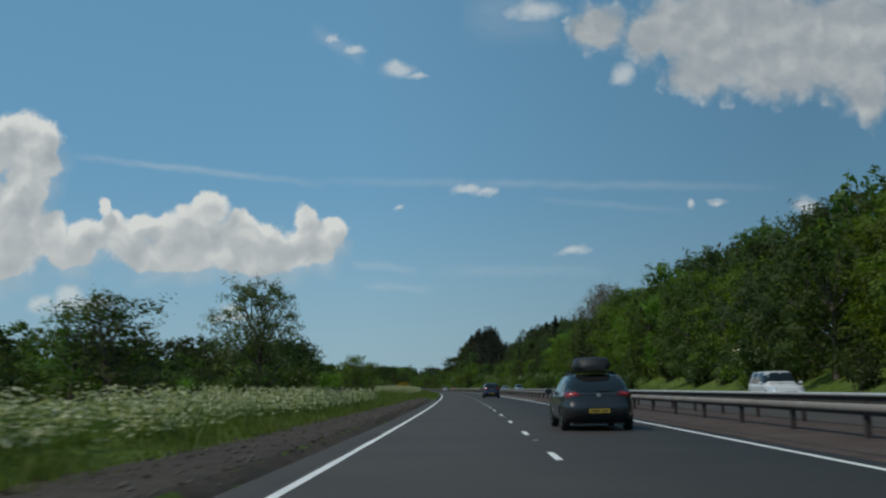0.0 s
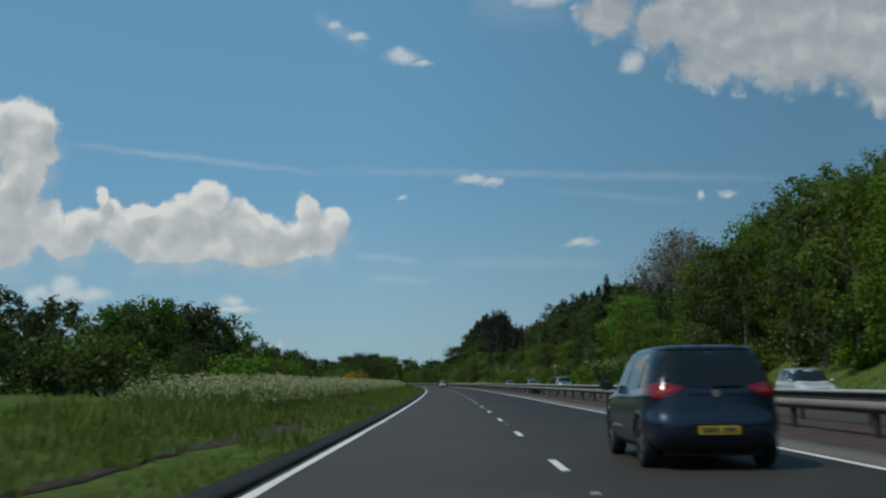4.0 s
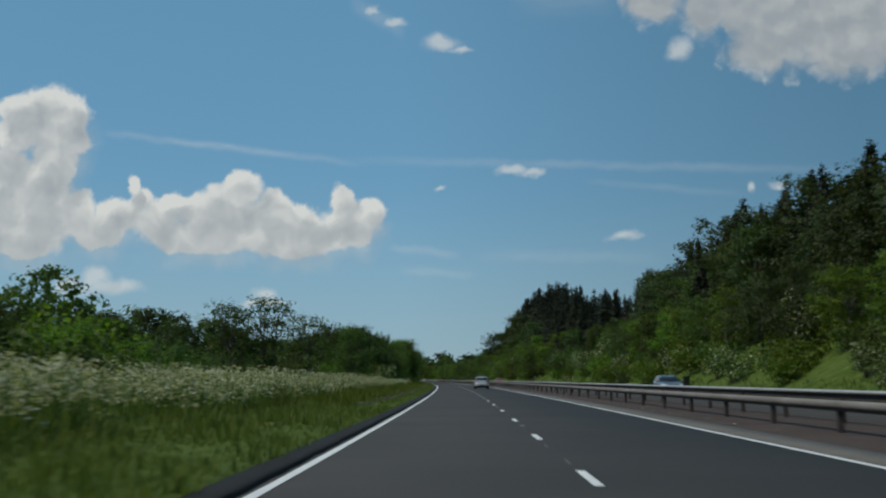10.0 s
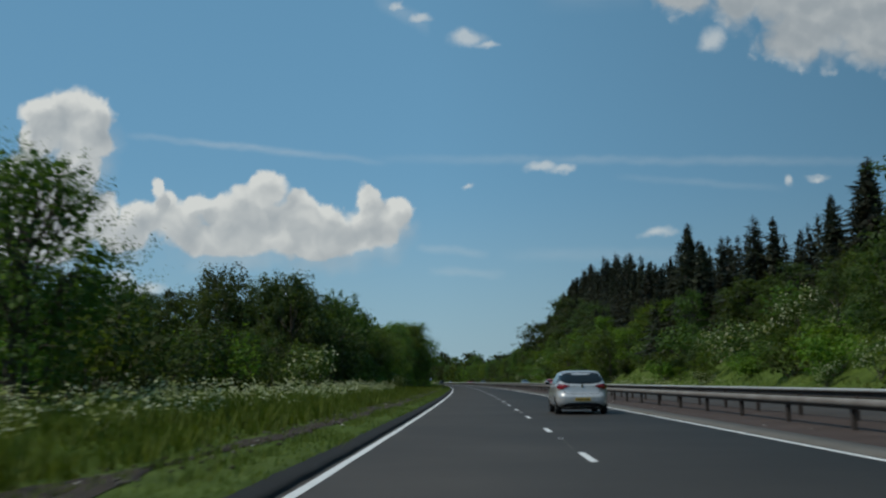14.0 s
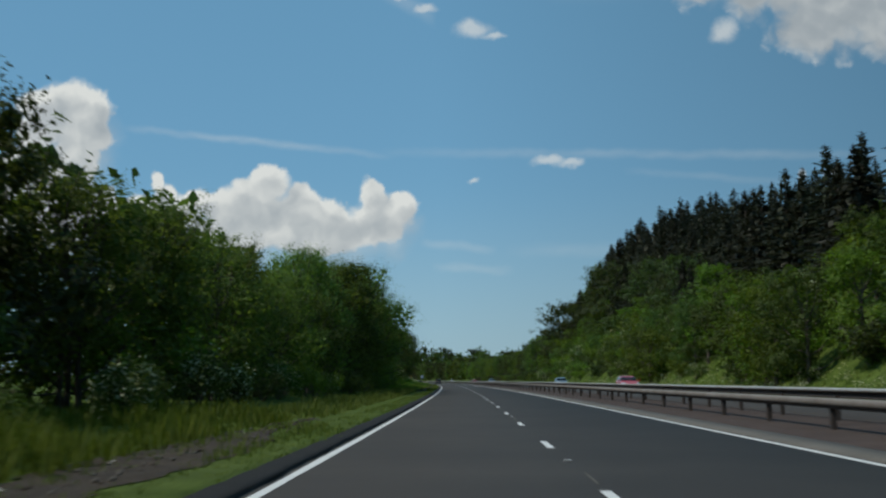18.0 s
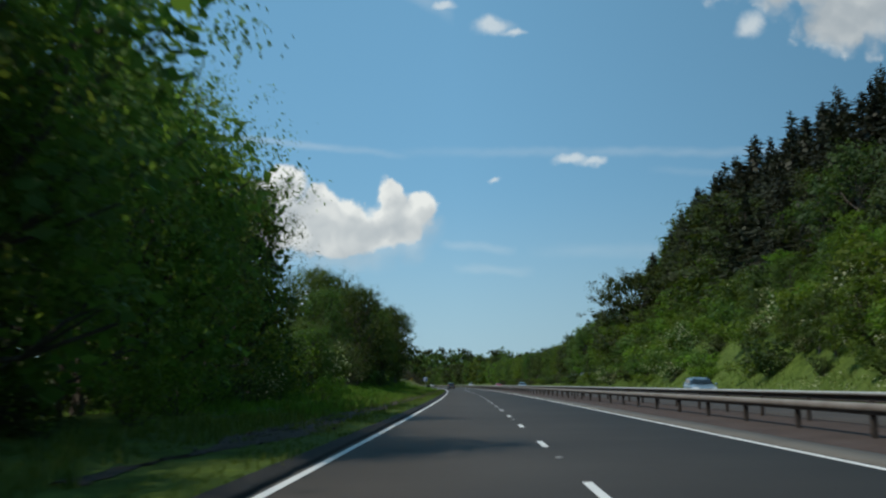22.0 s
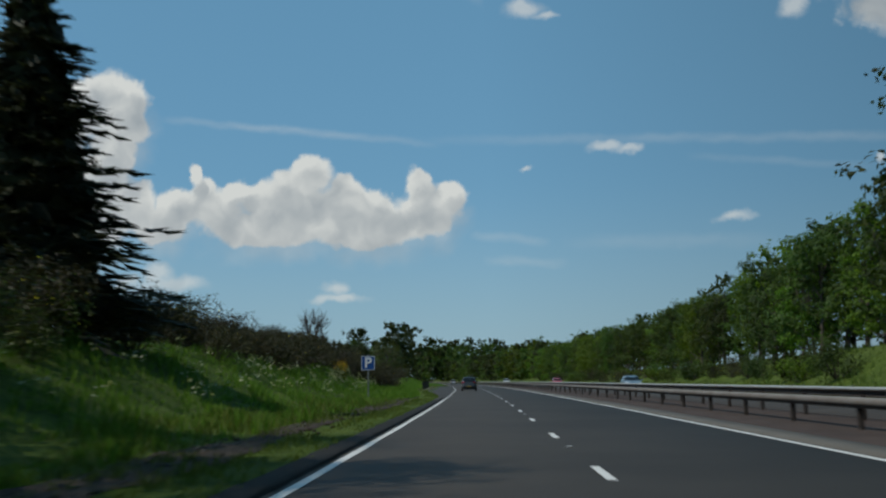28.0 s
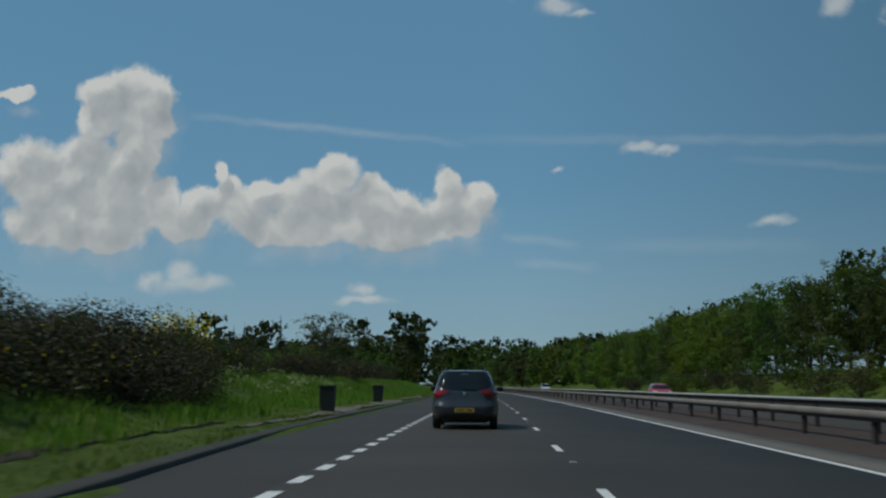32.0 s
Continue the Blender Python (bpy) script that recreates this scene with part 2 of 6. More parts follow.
def ground_material():
    m, nt, p = nodes_of("meadow_ground")
    big = noise_of(nt, 0.12, 5, 0.6)
    mid = noise_of(nt, 1.1, 5, 0.65)
    fine = noise_of(nt, 14.0, 4, 0.7)
    g = ramp(nt, mid, ((0.3, (0.048, 0.078, 0.014)), (0.5, (0.088, 0.136, 0.026)), (0.72, (0.142, 0.198, 0.048))))
    d = ramp(nt, fine, ((0.3, (0.55, 0.55, 0.5)), (0.7, (1.25, 1.2, 1.1))))
    a = mixed(nt, 1.0, g, d, "MULTIPLY")
    dry = ramp(nt, big, ((0.45, (0, 0, 0)), (0.75, (0.6, 0.6, 0.6))))
    c = mixed(nt, dry, a, (0.11, 0.145, 0.045))
    nt.links.new(c, p.inputs["Base Color"])
    p.inputs["Roughness"].default_value = 0.95
    p.inputs["Specular IOR Level"].default_value = 0.1
    bumped(nt, p, fine, 0.8, 0.08)
    return m


M_GROUND = ground_material()


# ---------------------------------------------------------------- mesh helpers
def mesh_of(name, verts, faces, material, shade=False):
    me = bpy.data.meshes.new(name)
    me.from_pydata([tuple(v) for v in verts], [], faces)
    me.materials.append(material)
    if shade:
        for poly in me.polygons:
            poly.use_smooth = True
    me.update()
    return me


def array_mesh(name, verts, faces, material):
    """A mesh from arrays; all faces have as many corners."""
    me = bpy.data.meshes.new(name)
    n, k = faces.shape
    me.vertices.add(len(verts))
    me.vertices.foreach_set("co", np.ascontiguousarray(verts, np.float32).ravel())
    me.loops.add(n * k)
    me.loops.foreach_set("vertex_index", np.ascontiguousarray(faces, np.int32).ravel())
    me.polygons.add(n)
    me.polygons.foreach_set("loop_start", np.arange(0, n * k, k, dtype=np.int32))
    me.update(calc_edges=True)
    me.materials.append(material)
    return me


def part(name, bm, material, parent, label=""):
    """Links a bmesh, or a mesh, as one mesh object under a thing or a part."""
    if isinstance(bm, bpy.types.Mesh):
        me = bm
    else:
        me = bpy.data.meshes.new(name)
        bm.to_mesh(me)
        bm.free()
        me.materials.append(material)
    ob = new(name, me)
    if parent is not None:
        ob.parent = parent
    if label:
        tagged(ob, label)
    return ob


def box(bm, x0, y0, z0, x1, y1, z1, bevel=0.0):
    got = bmesh.ops.create_cube(bm, size=1.0)
    for v in got["verts"]:
        v.co = Vector(((x0 + x1) / 2 + v.co.x * (x1 - x0), (y0 + y1) / 2 + v.co.y * (y1 - y0), (z0 + z1) / 2 + v.co.z * (z1 - z0)))
    if bevel:
        edges = list({e for v in got["verts"] for e in v.link_edges})
        bmesh.ops.bevel(bm, geom=edges, offset=bevel, segments=2, affect="EDGES")
    return bm


def ribbon(name, s0, s1, profile, material, step=6.0, wobble=0.0, seed=1):
    """A strip along the road with the cross profile (off, z); closed at no end."""
    rng = np.random.default_rng(seed)
    ss = np.linspace(s0, s1, max(2, int((s1 - s0) / step) + 1))
    k = len(profile)
    off = np.array([p[0] for p in profile])[None, :] + np.zeros((len(ss), 1))
    z = np.array([p[1] for p in profile])[None, :] + np.zeros((len(ss), 1))
    if wobble:
        off = off + rng.normal(0, wobble, off.shape)
    pts = places(np.repeat(ss[:, None], k, 1), off, z).reshape(-1, 3)
    i = np.arange(len(ss) - 1)[:, None] * k + np.arange(k - 1)[None, :]
    i = i.ravel()
    faces = np.stack([i, i + 1, i + k + 1, i + k], -1)
    return array_mesh(name, pts, faces, material)


def thing(name, label, category, m=None, group="", kind=""):
    ob = new(name)
    tagged(ob, label, category, group, kind)
    if m is not None:
        ob.matrix_basis = m
    return ob


# ---------------------------------------------------------------- ground and road
GROUND_S = np.concatenate([np.arange(-160, 1000, 4.0), np.arange(1000, 1700, 20.0), np.array([1800, 2100, 2600, 3300, 4300.0])])
GROUND_OFF = np.concatenate([[-2600, -1200, -500, -220, -120, -80, -60, -45, -35, -28, -24], np.arange(-21, -2.9, 0.9), [-2.75, -2.6, -2.45, -2.3, -2.1, -1.95, -1.8, 2, 6.3, 6.45, 6.65, 8.2, 10.4, 10.75, 14, 18.1, 18.35, 18.6, 19],
                             np.arange(20, 33, 1.0), [36, 39, 42, 46, 52, 70, 110, 220, 500, 1200, 2600]])
gs, go = np.meshgrid(GROUND_S, GROUND_OFF, indexing="ij")
gp = places(gs, go, ground_z(gs, go)).reshape(-1, 3)
gk = len(GROUND_OFF)
gi = (np.arange(len(GROUND_S) - 1)[:, None] * gk + np.arange(gk - 1)[None, :]).ravel()
ground = new("ground", array_mesh("ground", gp, np.stack([gi, gi + 1, gi + gk + 1, gi + gk], -1), M_GROUND))
tagged(ground, "rough green meadow and grassy banks beside the road", "ground", kind="structure")

road = new("road", ribbon("road", -160, 1500, ((-1.92, -0.2), (-1.92, 0.0), (1.8, 0.004), (6.32, 0.0), (6.32, -0.2)), M_ASPHALT))
tagged(road, "dark grey asphalt dual carriageway, smooth and dry", "road", kind="structure")
hard_strip = new("hard_strip", ribbon("hard_strip", -160, 110, ((-2.44, -0.2), (-2.42, -0.001), (-1.92, 0.0)), M_ASPHALT))
tagged(hard_strip, "narrow strip of asphalt outside the edge line", "road", kind="structure")
far_road = new("far_road", ribbon("far_road", -160, 1500, ((10.9, -0.2), (10.9, 0.0), (14.6, 0.01), (18.3, 0.0), (18.3, -0.2)), M_ASPHALT))
tagged(far_road, "dark grey asphalt of the opposite carriageway", "road", kind="structure")
median = new("median", ribbon("median", -160, 1500, ((6.62, -0.03), (6.72, 0.035), (8.2, 0.05), (9.6, 0.06), (10.9, 0.01)), M_GRAVEL, wobble=0.02))
tagged(median, "reddish brown gravel strip between the carriageways", "median", kind="structure")
gutter = new("gutter", ribbon("gutter", 90, 1500, ((5.97, -0.1), (5.97, 0.012), (6.32, 0.024), (6.64, 0.05), (6.66, -0.1)), M_STRIP, 1.2, 0.006))
tagged(gutter, "pale worn concrete gutter strip along the gravel", "gutter", kind="structure")
gutter_start = new("gutter", ribbon("gutter_start", -160, 90, ((6.30, -0.1), (6.30, 0.006), (6.74, 0.03), (6.74, -0.1)), M_GRAVEL, wobble=0.03))
tagged(gutter_start, "dusty gravel spill beside the edge line", "gutter", kind="structure")


def strip_line(name, s0, s1, off, wide, label="", z=0.008, wobble=0.0):
    ob = new(name, ribbon(name, s0, s1, ((off - wide / 2, z), (off + wide / 2, z)), M_PAINT, 3.0, wobble))
    ob.parent = road
    if label:
        tagged(ob, label)
    return ob


strip_line("edge_line", -160, 735, -1.73, 0.135, "white painted edge line, slightly worn", wobble=0.006)
strip_line("edge_line", 905, 1500, -1.73, 0.135)
strip_line("edge_line", -160, 1500, 5.82, 0.14)
dash_mesh = mesh_of("lane_dash", [(-0.06, -1.0, 0), (0.06, -1.0, 0), (0.06, 1.0, 0), (-0.06, 1.0, 0)], [(0, 1, 2, 3)], M_PAINT)
for i in range(-10, 140):
    ob = new("lane_dash", dash_mesh)
    ob.parent = road
    ob.matrix_basis = spot(0.1 + 9 * i, 1.825, 0.010)
short_mesh = mesh_of("layby_dash", [(-0.09, -0.5, 0), (0.09, -0.5, 0), (0.09, 0.5, 0), (-0.09, 0.5, 0)], [(0, 1, 2, 3)], M_PAINT)
for i in range(86):
    ob = new("layby_dash", short_mesh)
    ob.parent = road
    ob.matrix_basis = spot(736 + 2.0 * i, -1.73, 0.009)
far_dash = [spot(4 + 9 * i, 14.6, 0.016) for i in range(-10, 120)]
for m in far_dash:
    ob = new("lane_dash", dash_mesh)
    ob.parent = far_road
    ob.matrix_basis = m
old_rng = random.Random(8)
for i in range(22, 60):
    for at in (2.6, 4.4, 6.3):
        if old_rng.random() < 0.55:
            half, x0, wide = old_rng.uniform(0.25, 0.8), old_rng.uniform(-0.05, 0.05), old_rng.uniform(0.012, 0.03)
            old = new("old_paint", mesh_of("old_paint", [(x0 - wide, -half, 0), (x0 + wide * 0.6, -half, 0), (x0 + wide, half, 0), (x0 - wide * 0.5, half, 0)], [(0, 1, 2, 3)], M_STRIP))
            old.parent = road
            old.matrix_basis = spot(9 * i + at, 1.825, 0.0065)
stud_bm = bmesh.new()
box(stud_bm, -0.06, -0.055, 0.0, 0.06, 0.055, 0.022, 0.012)
stud_mesh = bpy.data.meshes.new("road_stud")
stud_bm.to_mesh(stud_mesh)
stud_bm.free()
stud_mesh.materials.append(M_RAILTOP)
for i in range(-4, 60):
    ob = new("road_stud", stud_mesh)
    ob.parent = road
    ob.matrix_basis = spot(18 * i + 5.2, 1.825, 0.006)

layby = new("layby", ribbon("layby", 730, 908, ((-1.9, 0.0), (-1.92, 0.0)), M_ASPHALT))
lay_s = np.linspace(731, 908, 60)
lay_w = lay_of(lay_s)
lp = np.concatenate([places(lay_s, -1.90 + 0 * lay_s, 0 * lay_s + 0.001), places(lay_s, -1.95 - lay_w, 0 * lay_s)])
li = np.arange(59)
layby.data = array_mesh("layby", lp, np.stack([li + 60, li, li + 1, li + 61], -1), M_ASPHALT)
tagged(layby, "asphalt lay-by bay beside the near lane", "layby", kind="structure")
kp = np.concatenate([places(lay_s, o - lay_w, 0 * lay_s + z) for o, z in ((-1.93, 0.0), (-1.95, 0.07), (-2.0, 0.085), (-2.09, 0.095), (-2.2, 0.11))])
kerb_l = new("kerb", array_mesh("kerb", kp, np.concatenate([np.stack([li + 60 * (j + 1), li + 60 * j, li + 60 * j + 1, li + 60 * (j + 1) + 1], -1) for j in range(4)]), M_LAYKERB))
tagged(kerb_l, "low dirty kerb and grass edge round the lay-by", "kerb", kind="structure")
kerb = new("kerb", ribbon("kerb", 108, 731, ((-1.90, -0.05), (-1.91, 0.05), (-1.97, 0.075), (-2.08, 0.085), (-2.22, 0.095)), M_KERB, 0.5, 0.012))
tagged(kerb, "low near-black kerb along the near lane", "kerb", kind="structure")


def soil_strip(s0, s1, a, b, seed, label, material=None):
    rng = np.random.default_rng(seed)
    ss = np.arange(s0, s1, 0.5)
    w = 0.22 * np.sin(ss * 0.31 + seed) + 0.16 * np.sin(ss * 0.83) + rng.normal(0, 0.07, len(ss))
    w2 = 0.2 * np.sin(ss * 0.23 + 2 * seed) + rng.normal(0, 0.07, len(ss))
    fade = np.minimum(1, np.minimum(ss - s0, s1 - ss) / 14.0)
    mid = (a + b) / 2
    gap = np.clip(0.75 + 0.45 * np.sin(ss * 0.11 + seed) + 0.3 * np.sin(ss * 0.47), 0.25, 1.2) * fade if b - a < 1.5 else fade
    a, b = mid + (a - mid) * gap, mid + (b - mid) * gap
    count = 12
    cols = [-lay_of(ss) + a + w * 0.6 * (1 - q) + (b - a + w2) * q for q in np.linspace(0, 1, count)]
    pts = np.concatenate([places(ss, c, ground_z(ss, c) + (0.012 if j in (0, count - 1) else 0.03) + rng.normal(0, 0.014, len(ss)) * (0 < j < count - 1)) for j, c in enumerate(cols)])
    n = len(ss)
    i = np.arange(n - 1)
    ob = new("soil_strip", array_mesh("soil_strip", pts, np.concatenate([np.stack([i + n * j, i + n * (j + 1), i + n * (j + 1) + 1, i + n * j + 1], -1) for j in range(count - 1)]), material or M_SOIL))
    tagged(ob, label, "soil", kind="structure")


soil_strip(-100, 112, -4.6, -2.3, 1, "bare dark soil and grit at the road's edge")
soil_strip(112, 192, -4.3, -3.3, 5, "bare muddy rut along the mown verge")
soil_strip(292, 470, -4.4, -3.2, 2, "dark muddy rut in the grass verge")
soil_strip(540, 738, -4.5, -3.2, 3, "dark muddy rut in the grass verge")
soil_strip(738, 790, -3.9, -3.5, 4, "narrow worn path through the grass")
soil_strip(786, 872, -3.05, -2.25, 6, "pale gritty footway behind the lay-by kerb", M_GRIT)

# ---------------------------------------------------------------- clouds: a backdrop sheet, nearly five kilometres off
CLOUD_Y = 4700.0
# middle (x, z) and half sizes of the puffs, in hundreds of metres on the sheet
PUFFS_LEFT = ((-20.54, 11.64, 1.51, 1.27), (-19.28, 11.34, 1.16, 1.16), (-21.56, 11.81, 0.98, 0.83), (-19.86, 9.63, 1.16, 1.45), (-22.1, 8.85, 1.5, 1.26), (-20.57, 8.31, 1.45, 1.09), (-22.41, 7.02, 3.14, 1.21), (-19.17, 7.16, 1.44, 1.01), (-24.49, 8.69, 1.7, 1.46), (-25.27, 11.96, 0.8, 0.33), (-24.28, 8.58, 0.93, 0.88), (-21.4, 6.08, 2.6, 1.0), (-23.6, 6.48, 2.0, 1.2), (-19.27, 10.35, 1.0, 1.0), (-19.94, 8.91, 1.09, 1.18), (-19.02, 7.05, 0.94, 0.9), (-21.68, 10.6, 1.1, 0.92))
PUFFS_BANK = ((-17.07, 6.98, 1.19, 0.86), (-14.51, 7.57, 0.71, 0.57), (-15.47, 6.93, 1.19, 0.86), (-13.65, 7.23, 0.85, 0.81), (-11.55, 8.19, 0.85, 0.81), (-12.32, 7.67, 0.95, 0.81), (-10.15, 7.43, 0.85, 0.71), (-11.35, 6.68, 2.12, 1.13), (-9.2, 6.85, 0.94, 0.66), (-8.48, 6.59, 0.52, 0.61), (-7.17, 7.57, 0.61, 0.75), (-6.94, 6.42, 1.31, 1.03), (-13.03, 6.01, 3.07, 0.8), (-9.2, 5.83, 2.58, 0.8), (-16.35, 8.33, 0.3, 0.45), (-15.95, 7.63, 0.62, 0.66), (-6.1, 7.08, 0.72, 0.72), (-17.9, 6.38, 1.3, 0.9))
PUFFS_SMALL = ((0.0, 8.78, 0.77, 0.34), (0.89, 8.62, 0.67, 0.26), (4.63, 5.9, 0.95, 0.26), (-3.0, 14.4, 0.93, 0.44), (-2.2, 14.03, 0.63, 0.24), (-4.97, 15.31, 0.64, 0.32), (-5.89, 15.89, 0.49, 0.25), (-17.91, 4.43, 0.77, 0.59), (-17.31, 3.96, 1.75, 0.45), (-19.1, 4.08, 0.68, 0.5), (-10.51, 3.64, 0.57, 0.35), (-10.4, 3.24, 1.31, 0.2), (-8.4, 1.74, 0.19, 0.19), (-2.97, 8.03, 0.3, 0.15), (9.91, 7.92, 0.24, 0.26), (11.04, 7.99, 0.62, 0.17), (14.91, 7.68, 0.75, 0.45), (7.1, 13.88, 0.62, 0.6), (3.2, 16.98, 1.5, 0.6))
PUFFS_RIGHT = ((12.99, 15.8, 4.85, 2.55), (10.74, 14.01, 1.78, 1.32), (13.91, 14.2, 2.41, 1.78), (9.7, 16.15, 1.92, 1.54), (6.12, 16.11, 1.33, 1.15), (8.15, 15.61, 1.02, 1.15), (17.77, 15.42, 2.29, 2.8), (17.97, 12.79, 1.16, 1.52), (15.96, 14.67, 2.03, 2.03))
STREAKS = ((-18.12, 10.73, -6.23, 9.13, 0.12, 0.28), (-7.69, 9.33, 14.68, 8.58, 0.15, 0.17), (-5.37, 5.6, -2.14, 5.18, 0.14, 0.22), (-4.77, 4.58, -1.43, 4.35, 0.14, 0.22), (-1.9, 5.17, 6.37, 5.0, 0.21, 0.12), (-7.01, 16.35, -4.53, 14.89, 0.3, 0.22), (2.91, 8.29, 9.97, 7.58, 0.12, 0.11), (-0.2, 16.88, 4.6, 16.78, 0.9, 0.17))


def cloud_material():
    m = bpy.data.materials.new("cloud_light")
    m.use_nodes = True
    nt = m.node_tree
    nt.nodes.clear()

    def math_node(op, *vals):
        n = nt.nodes.new("ShaderNodeMath")
        n.operation = op
        for sock, v in zip(n.inputs, vals):
            if isinstance(v, bpy.types.NodeSocket):
                nt.links.new(v, sock)
            else:
                sock.default_value = v
        return n.outputs[0]

    def vec(op, a, b=None, c=None):
        n = nt.nodes.new("ShaderNodeVectorMath")
        n.operation = op
        for sock, v in zip(n.inputs, (a, b, c)):
            if isinstance(v, bpy.types.NodeSocket):
                nt.links.new(v, sock)
            elif v is not None:
                sock.default_value = v
        return n.outputs["Value"] if op == "LENGTH" else n.outputs[0]

    def fractal(v, scale, detail, rough):
        n = nt.nodes.new("ShaderNodeTexNoise")
        n.inputs["Scale"].default_value = scale
        n.inputs["Detail"].default_value = detail
        n.inputs["Roughness"].default_value = rough
        nt.links.new(v, n.inputs["Vector"])
        return n

    def cells(v, scale, soft):
        n = nt.nodes.new("ShaderNodeTexVoronoi")
        n.feature = "SMOOTH_F1"
        n.inputs["Scale"].default_value = scale
        n.inputs["Smoothness"].default_value = soft
        nt.links.new(v, n.inputs["Vector"])
        away = vec("SUBTRACT", v, n.outputs["Position"])
        d = nt.nodes.new("ShaderNodeVectorMath")
        d.operation = "DOT_PRODUCT"
        d.inputs[1].default_value = (-0.5 * scale, 0, 0.85 * scale)
        nt.links.new(away, d.inputs[0])
        return n.outputs["Distance"], d.outputs["Value"]

    def spread(v, lo, hi, a=0.0, b=1.0, shape="SMOOTHSTEP"):
        r = nt.nodes.new("ShaderNodeMapRange")
        r.interpolation_type = shape
        r.inputs[1].default_value, r.inputs[2].default_value = lo, hi
        r.inputs[3].default_value, r.inputs[4].default_value = a, b
        nt.links.new(v, r.inputs[0])
        return r.outputs[0]

    co = nt.nodes.new("ShaderNodeTexCoord").outputs["Object"]
    p = vec("MULTIPLY_ADD", co, (0.01, 0.0, 0.01), (0.0, 0.0, 0.0))
    warp = fractal(p, 0.9, 5.0, 0.55)
    w = vec("MULTIPLY_ADD", vec("SUBTRACT", warp.outputs["Color"], (0.5, 0.5, 0.5)), (1.1, 0.0, 0.9), p)
    fine = fractal(p, 3.2, 5.0, 0.55)
    v2 = vec("MULTIPLY_ADD", vec("SUBTRACT", fine.outputs["Color"], (0.5, 0.5, 0.5)), (0.35, 0.0, 0.35), w)

    def field(puffs, at):
        best = None
        for x, z, rx, rz in puffs:
            d = vec("LENGTH", vec("MULTIPLY_ADD", at, (1 / rx, 0, 1 / rz), (-x / rx, 0, -z / rz)))
            best = d if best is None else math_node("SMOOTH_MIN", best, d, 0.45)
        return best

    lumps = fractal(p, 1.1, 4.0, 0.45).outputs["Fac"]
    wisps = fractal(vec("MULTIPLY", p, (0.35, 0, 1.6)), 1.2, 8.0, 0.6).outputs["Fac"]
    d1, lit1 = cells(v2, 1.15, 0.5)
    d2, lit2 = cells(v2, 2.7, 0.5)
    d3, lit3 = cells(v2, 0.5, 0.6)
    billow = math_node("ADD", math_node("MULTIPLY", d1, 0.38), math_node("MULTIPLY", d2, 0.20))
    big = math_node("MINIMUM", field(PUFFS_LEFT, w), field(PUFFS_BANK, w))
    right = field(PUFFS_RIGHT, w)
    small = field(PUFFS_SMALL, w)

    def cover(d, soft, edge, rag):
        a = math_node("SUBTRACT", edge, math_node("ADD", d, math_node("MULTIPLY", math_node("MULTIPLY", billow, rag), spread(d, 0.25, 0.95, 0.25, 1.0))))
        return spread(a, 0.0, soft)

    big_a = cover(big, 0.40, 1.34, 0.85)
    right_a = cover(right, 0.75, 1.62, 1.35)
    small_a = math_node("MULTIPLY", spread(math_node("ADD", math_node("SUBTRACT", 1.15, small), math_node("MULTIPLY", math_node("SUBTRACT", lumps, 0.5), 1.1)), 0.0, 1.0), 0.6)
    # thin streaks high up
    sep = nt.nodes.new("ShaderNodeSeparateXYZ")
    nt.links.new(vec("MULTIPLY_ADD", vec("SUBTRACT", warp.outputs["Color"], (0.5, 0.5, 0.5)), (0.4, 0.0, 0.35), p), sep.inputs[0])
    streak = None
    for x0, z0, x1, z1, wide, much in STREAKS:
        slope = (z1 - z0) / (x1 - x0)
        line = math_node("MULTIPLY_ADD", sep.outputs[0], slope, z0 - slope * x0)
        d = math_node("ABSOLUTE", math_node("DIVIDE", math_node("SUBTRACT", sep.outputs[2], line), wide * 2.0))
        end = math_node("ABSOLUTE", math_node("DIVIDE", math_node("SUBTRACT", sep.outputs[0], (x0 + x1) / 2), abs(x1 - x0) / 2))
        a = math_node("MULTIPLY", spread(d, 1.0, 0.0), math_node("MULTIPLY", math_node("MAXIMUM", math_node("SUBTRACT", 1.0, math_node("POWER", end, 3.0)), 0.0), much))
        streak = a if streak is None else math_node("MAXIMUM", streak, a)
    streak = math_node("MULTIPLY", streak, math_node("MULTIPLY", wisps, 1.25))
    alpha = math_node("MAXIMUM", math_node("MAXIMUM", big_a, right_a), math_node("MAXIMUM", small_a, streak))
    # tone: lit billows, grey thick undersides
    thick = spread(math_node("SUBTRACT", 1.0, right), -0.35, 0.2)
    under_big = math_node("MINIMUM", field(PUFFS_LEFT, vec("ADD", w, (-0.3, 0, 0.8))), field(PUFFS_BANK, vec("ADD", w, (-0.25, 0, 0.7))))
    under = spread(math_node("SUBTRACT", 1.0, under_big), -0.4, 0.3)
    veil = math_node("MULTIPLY", spread(math_node("SUBTRACT", 1.5, math_node("ADD", under_big, math_node("MULTIPLY", lumps, 0.7))), 0.0, 1.1), 0.36)
    alpha = math_node("MULTIPLY", math_node("MAXIMUM", alpha, veil), 0.95)
    grey = math_node("ADD", math_node("MULTIPLY", under, 0.36), math_node("MULTIPLY", thick, 0.60))
    soft = fractal(w, 0.7, 2.4, 0.45).outputs["Fac"]
    lean = fractal(vec("ADD", w, (-0.35, 0, 0.5)), 0.7, 2.4, 0.45).outputs["Fac"]
    relief = math_node("ADD", math_node("MULTIPLY", lit3, 0.05), math_node("MULTIPLY", math_node("SUBTRACT", soft, lean), 0.85))
    soften = math_node("ADD", relief, math_node("MULTIPLY", math_node("SUBTRACT", lumps, 0.5), 0.16))
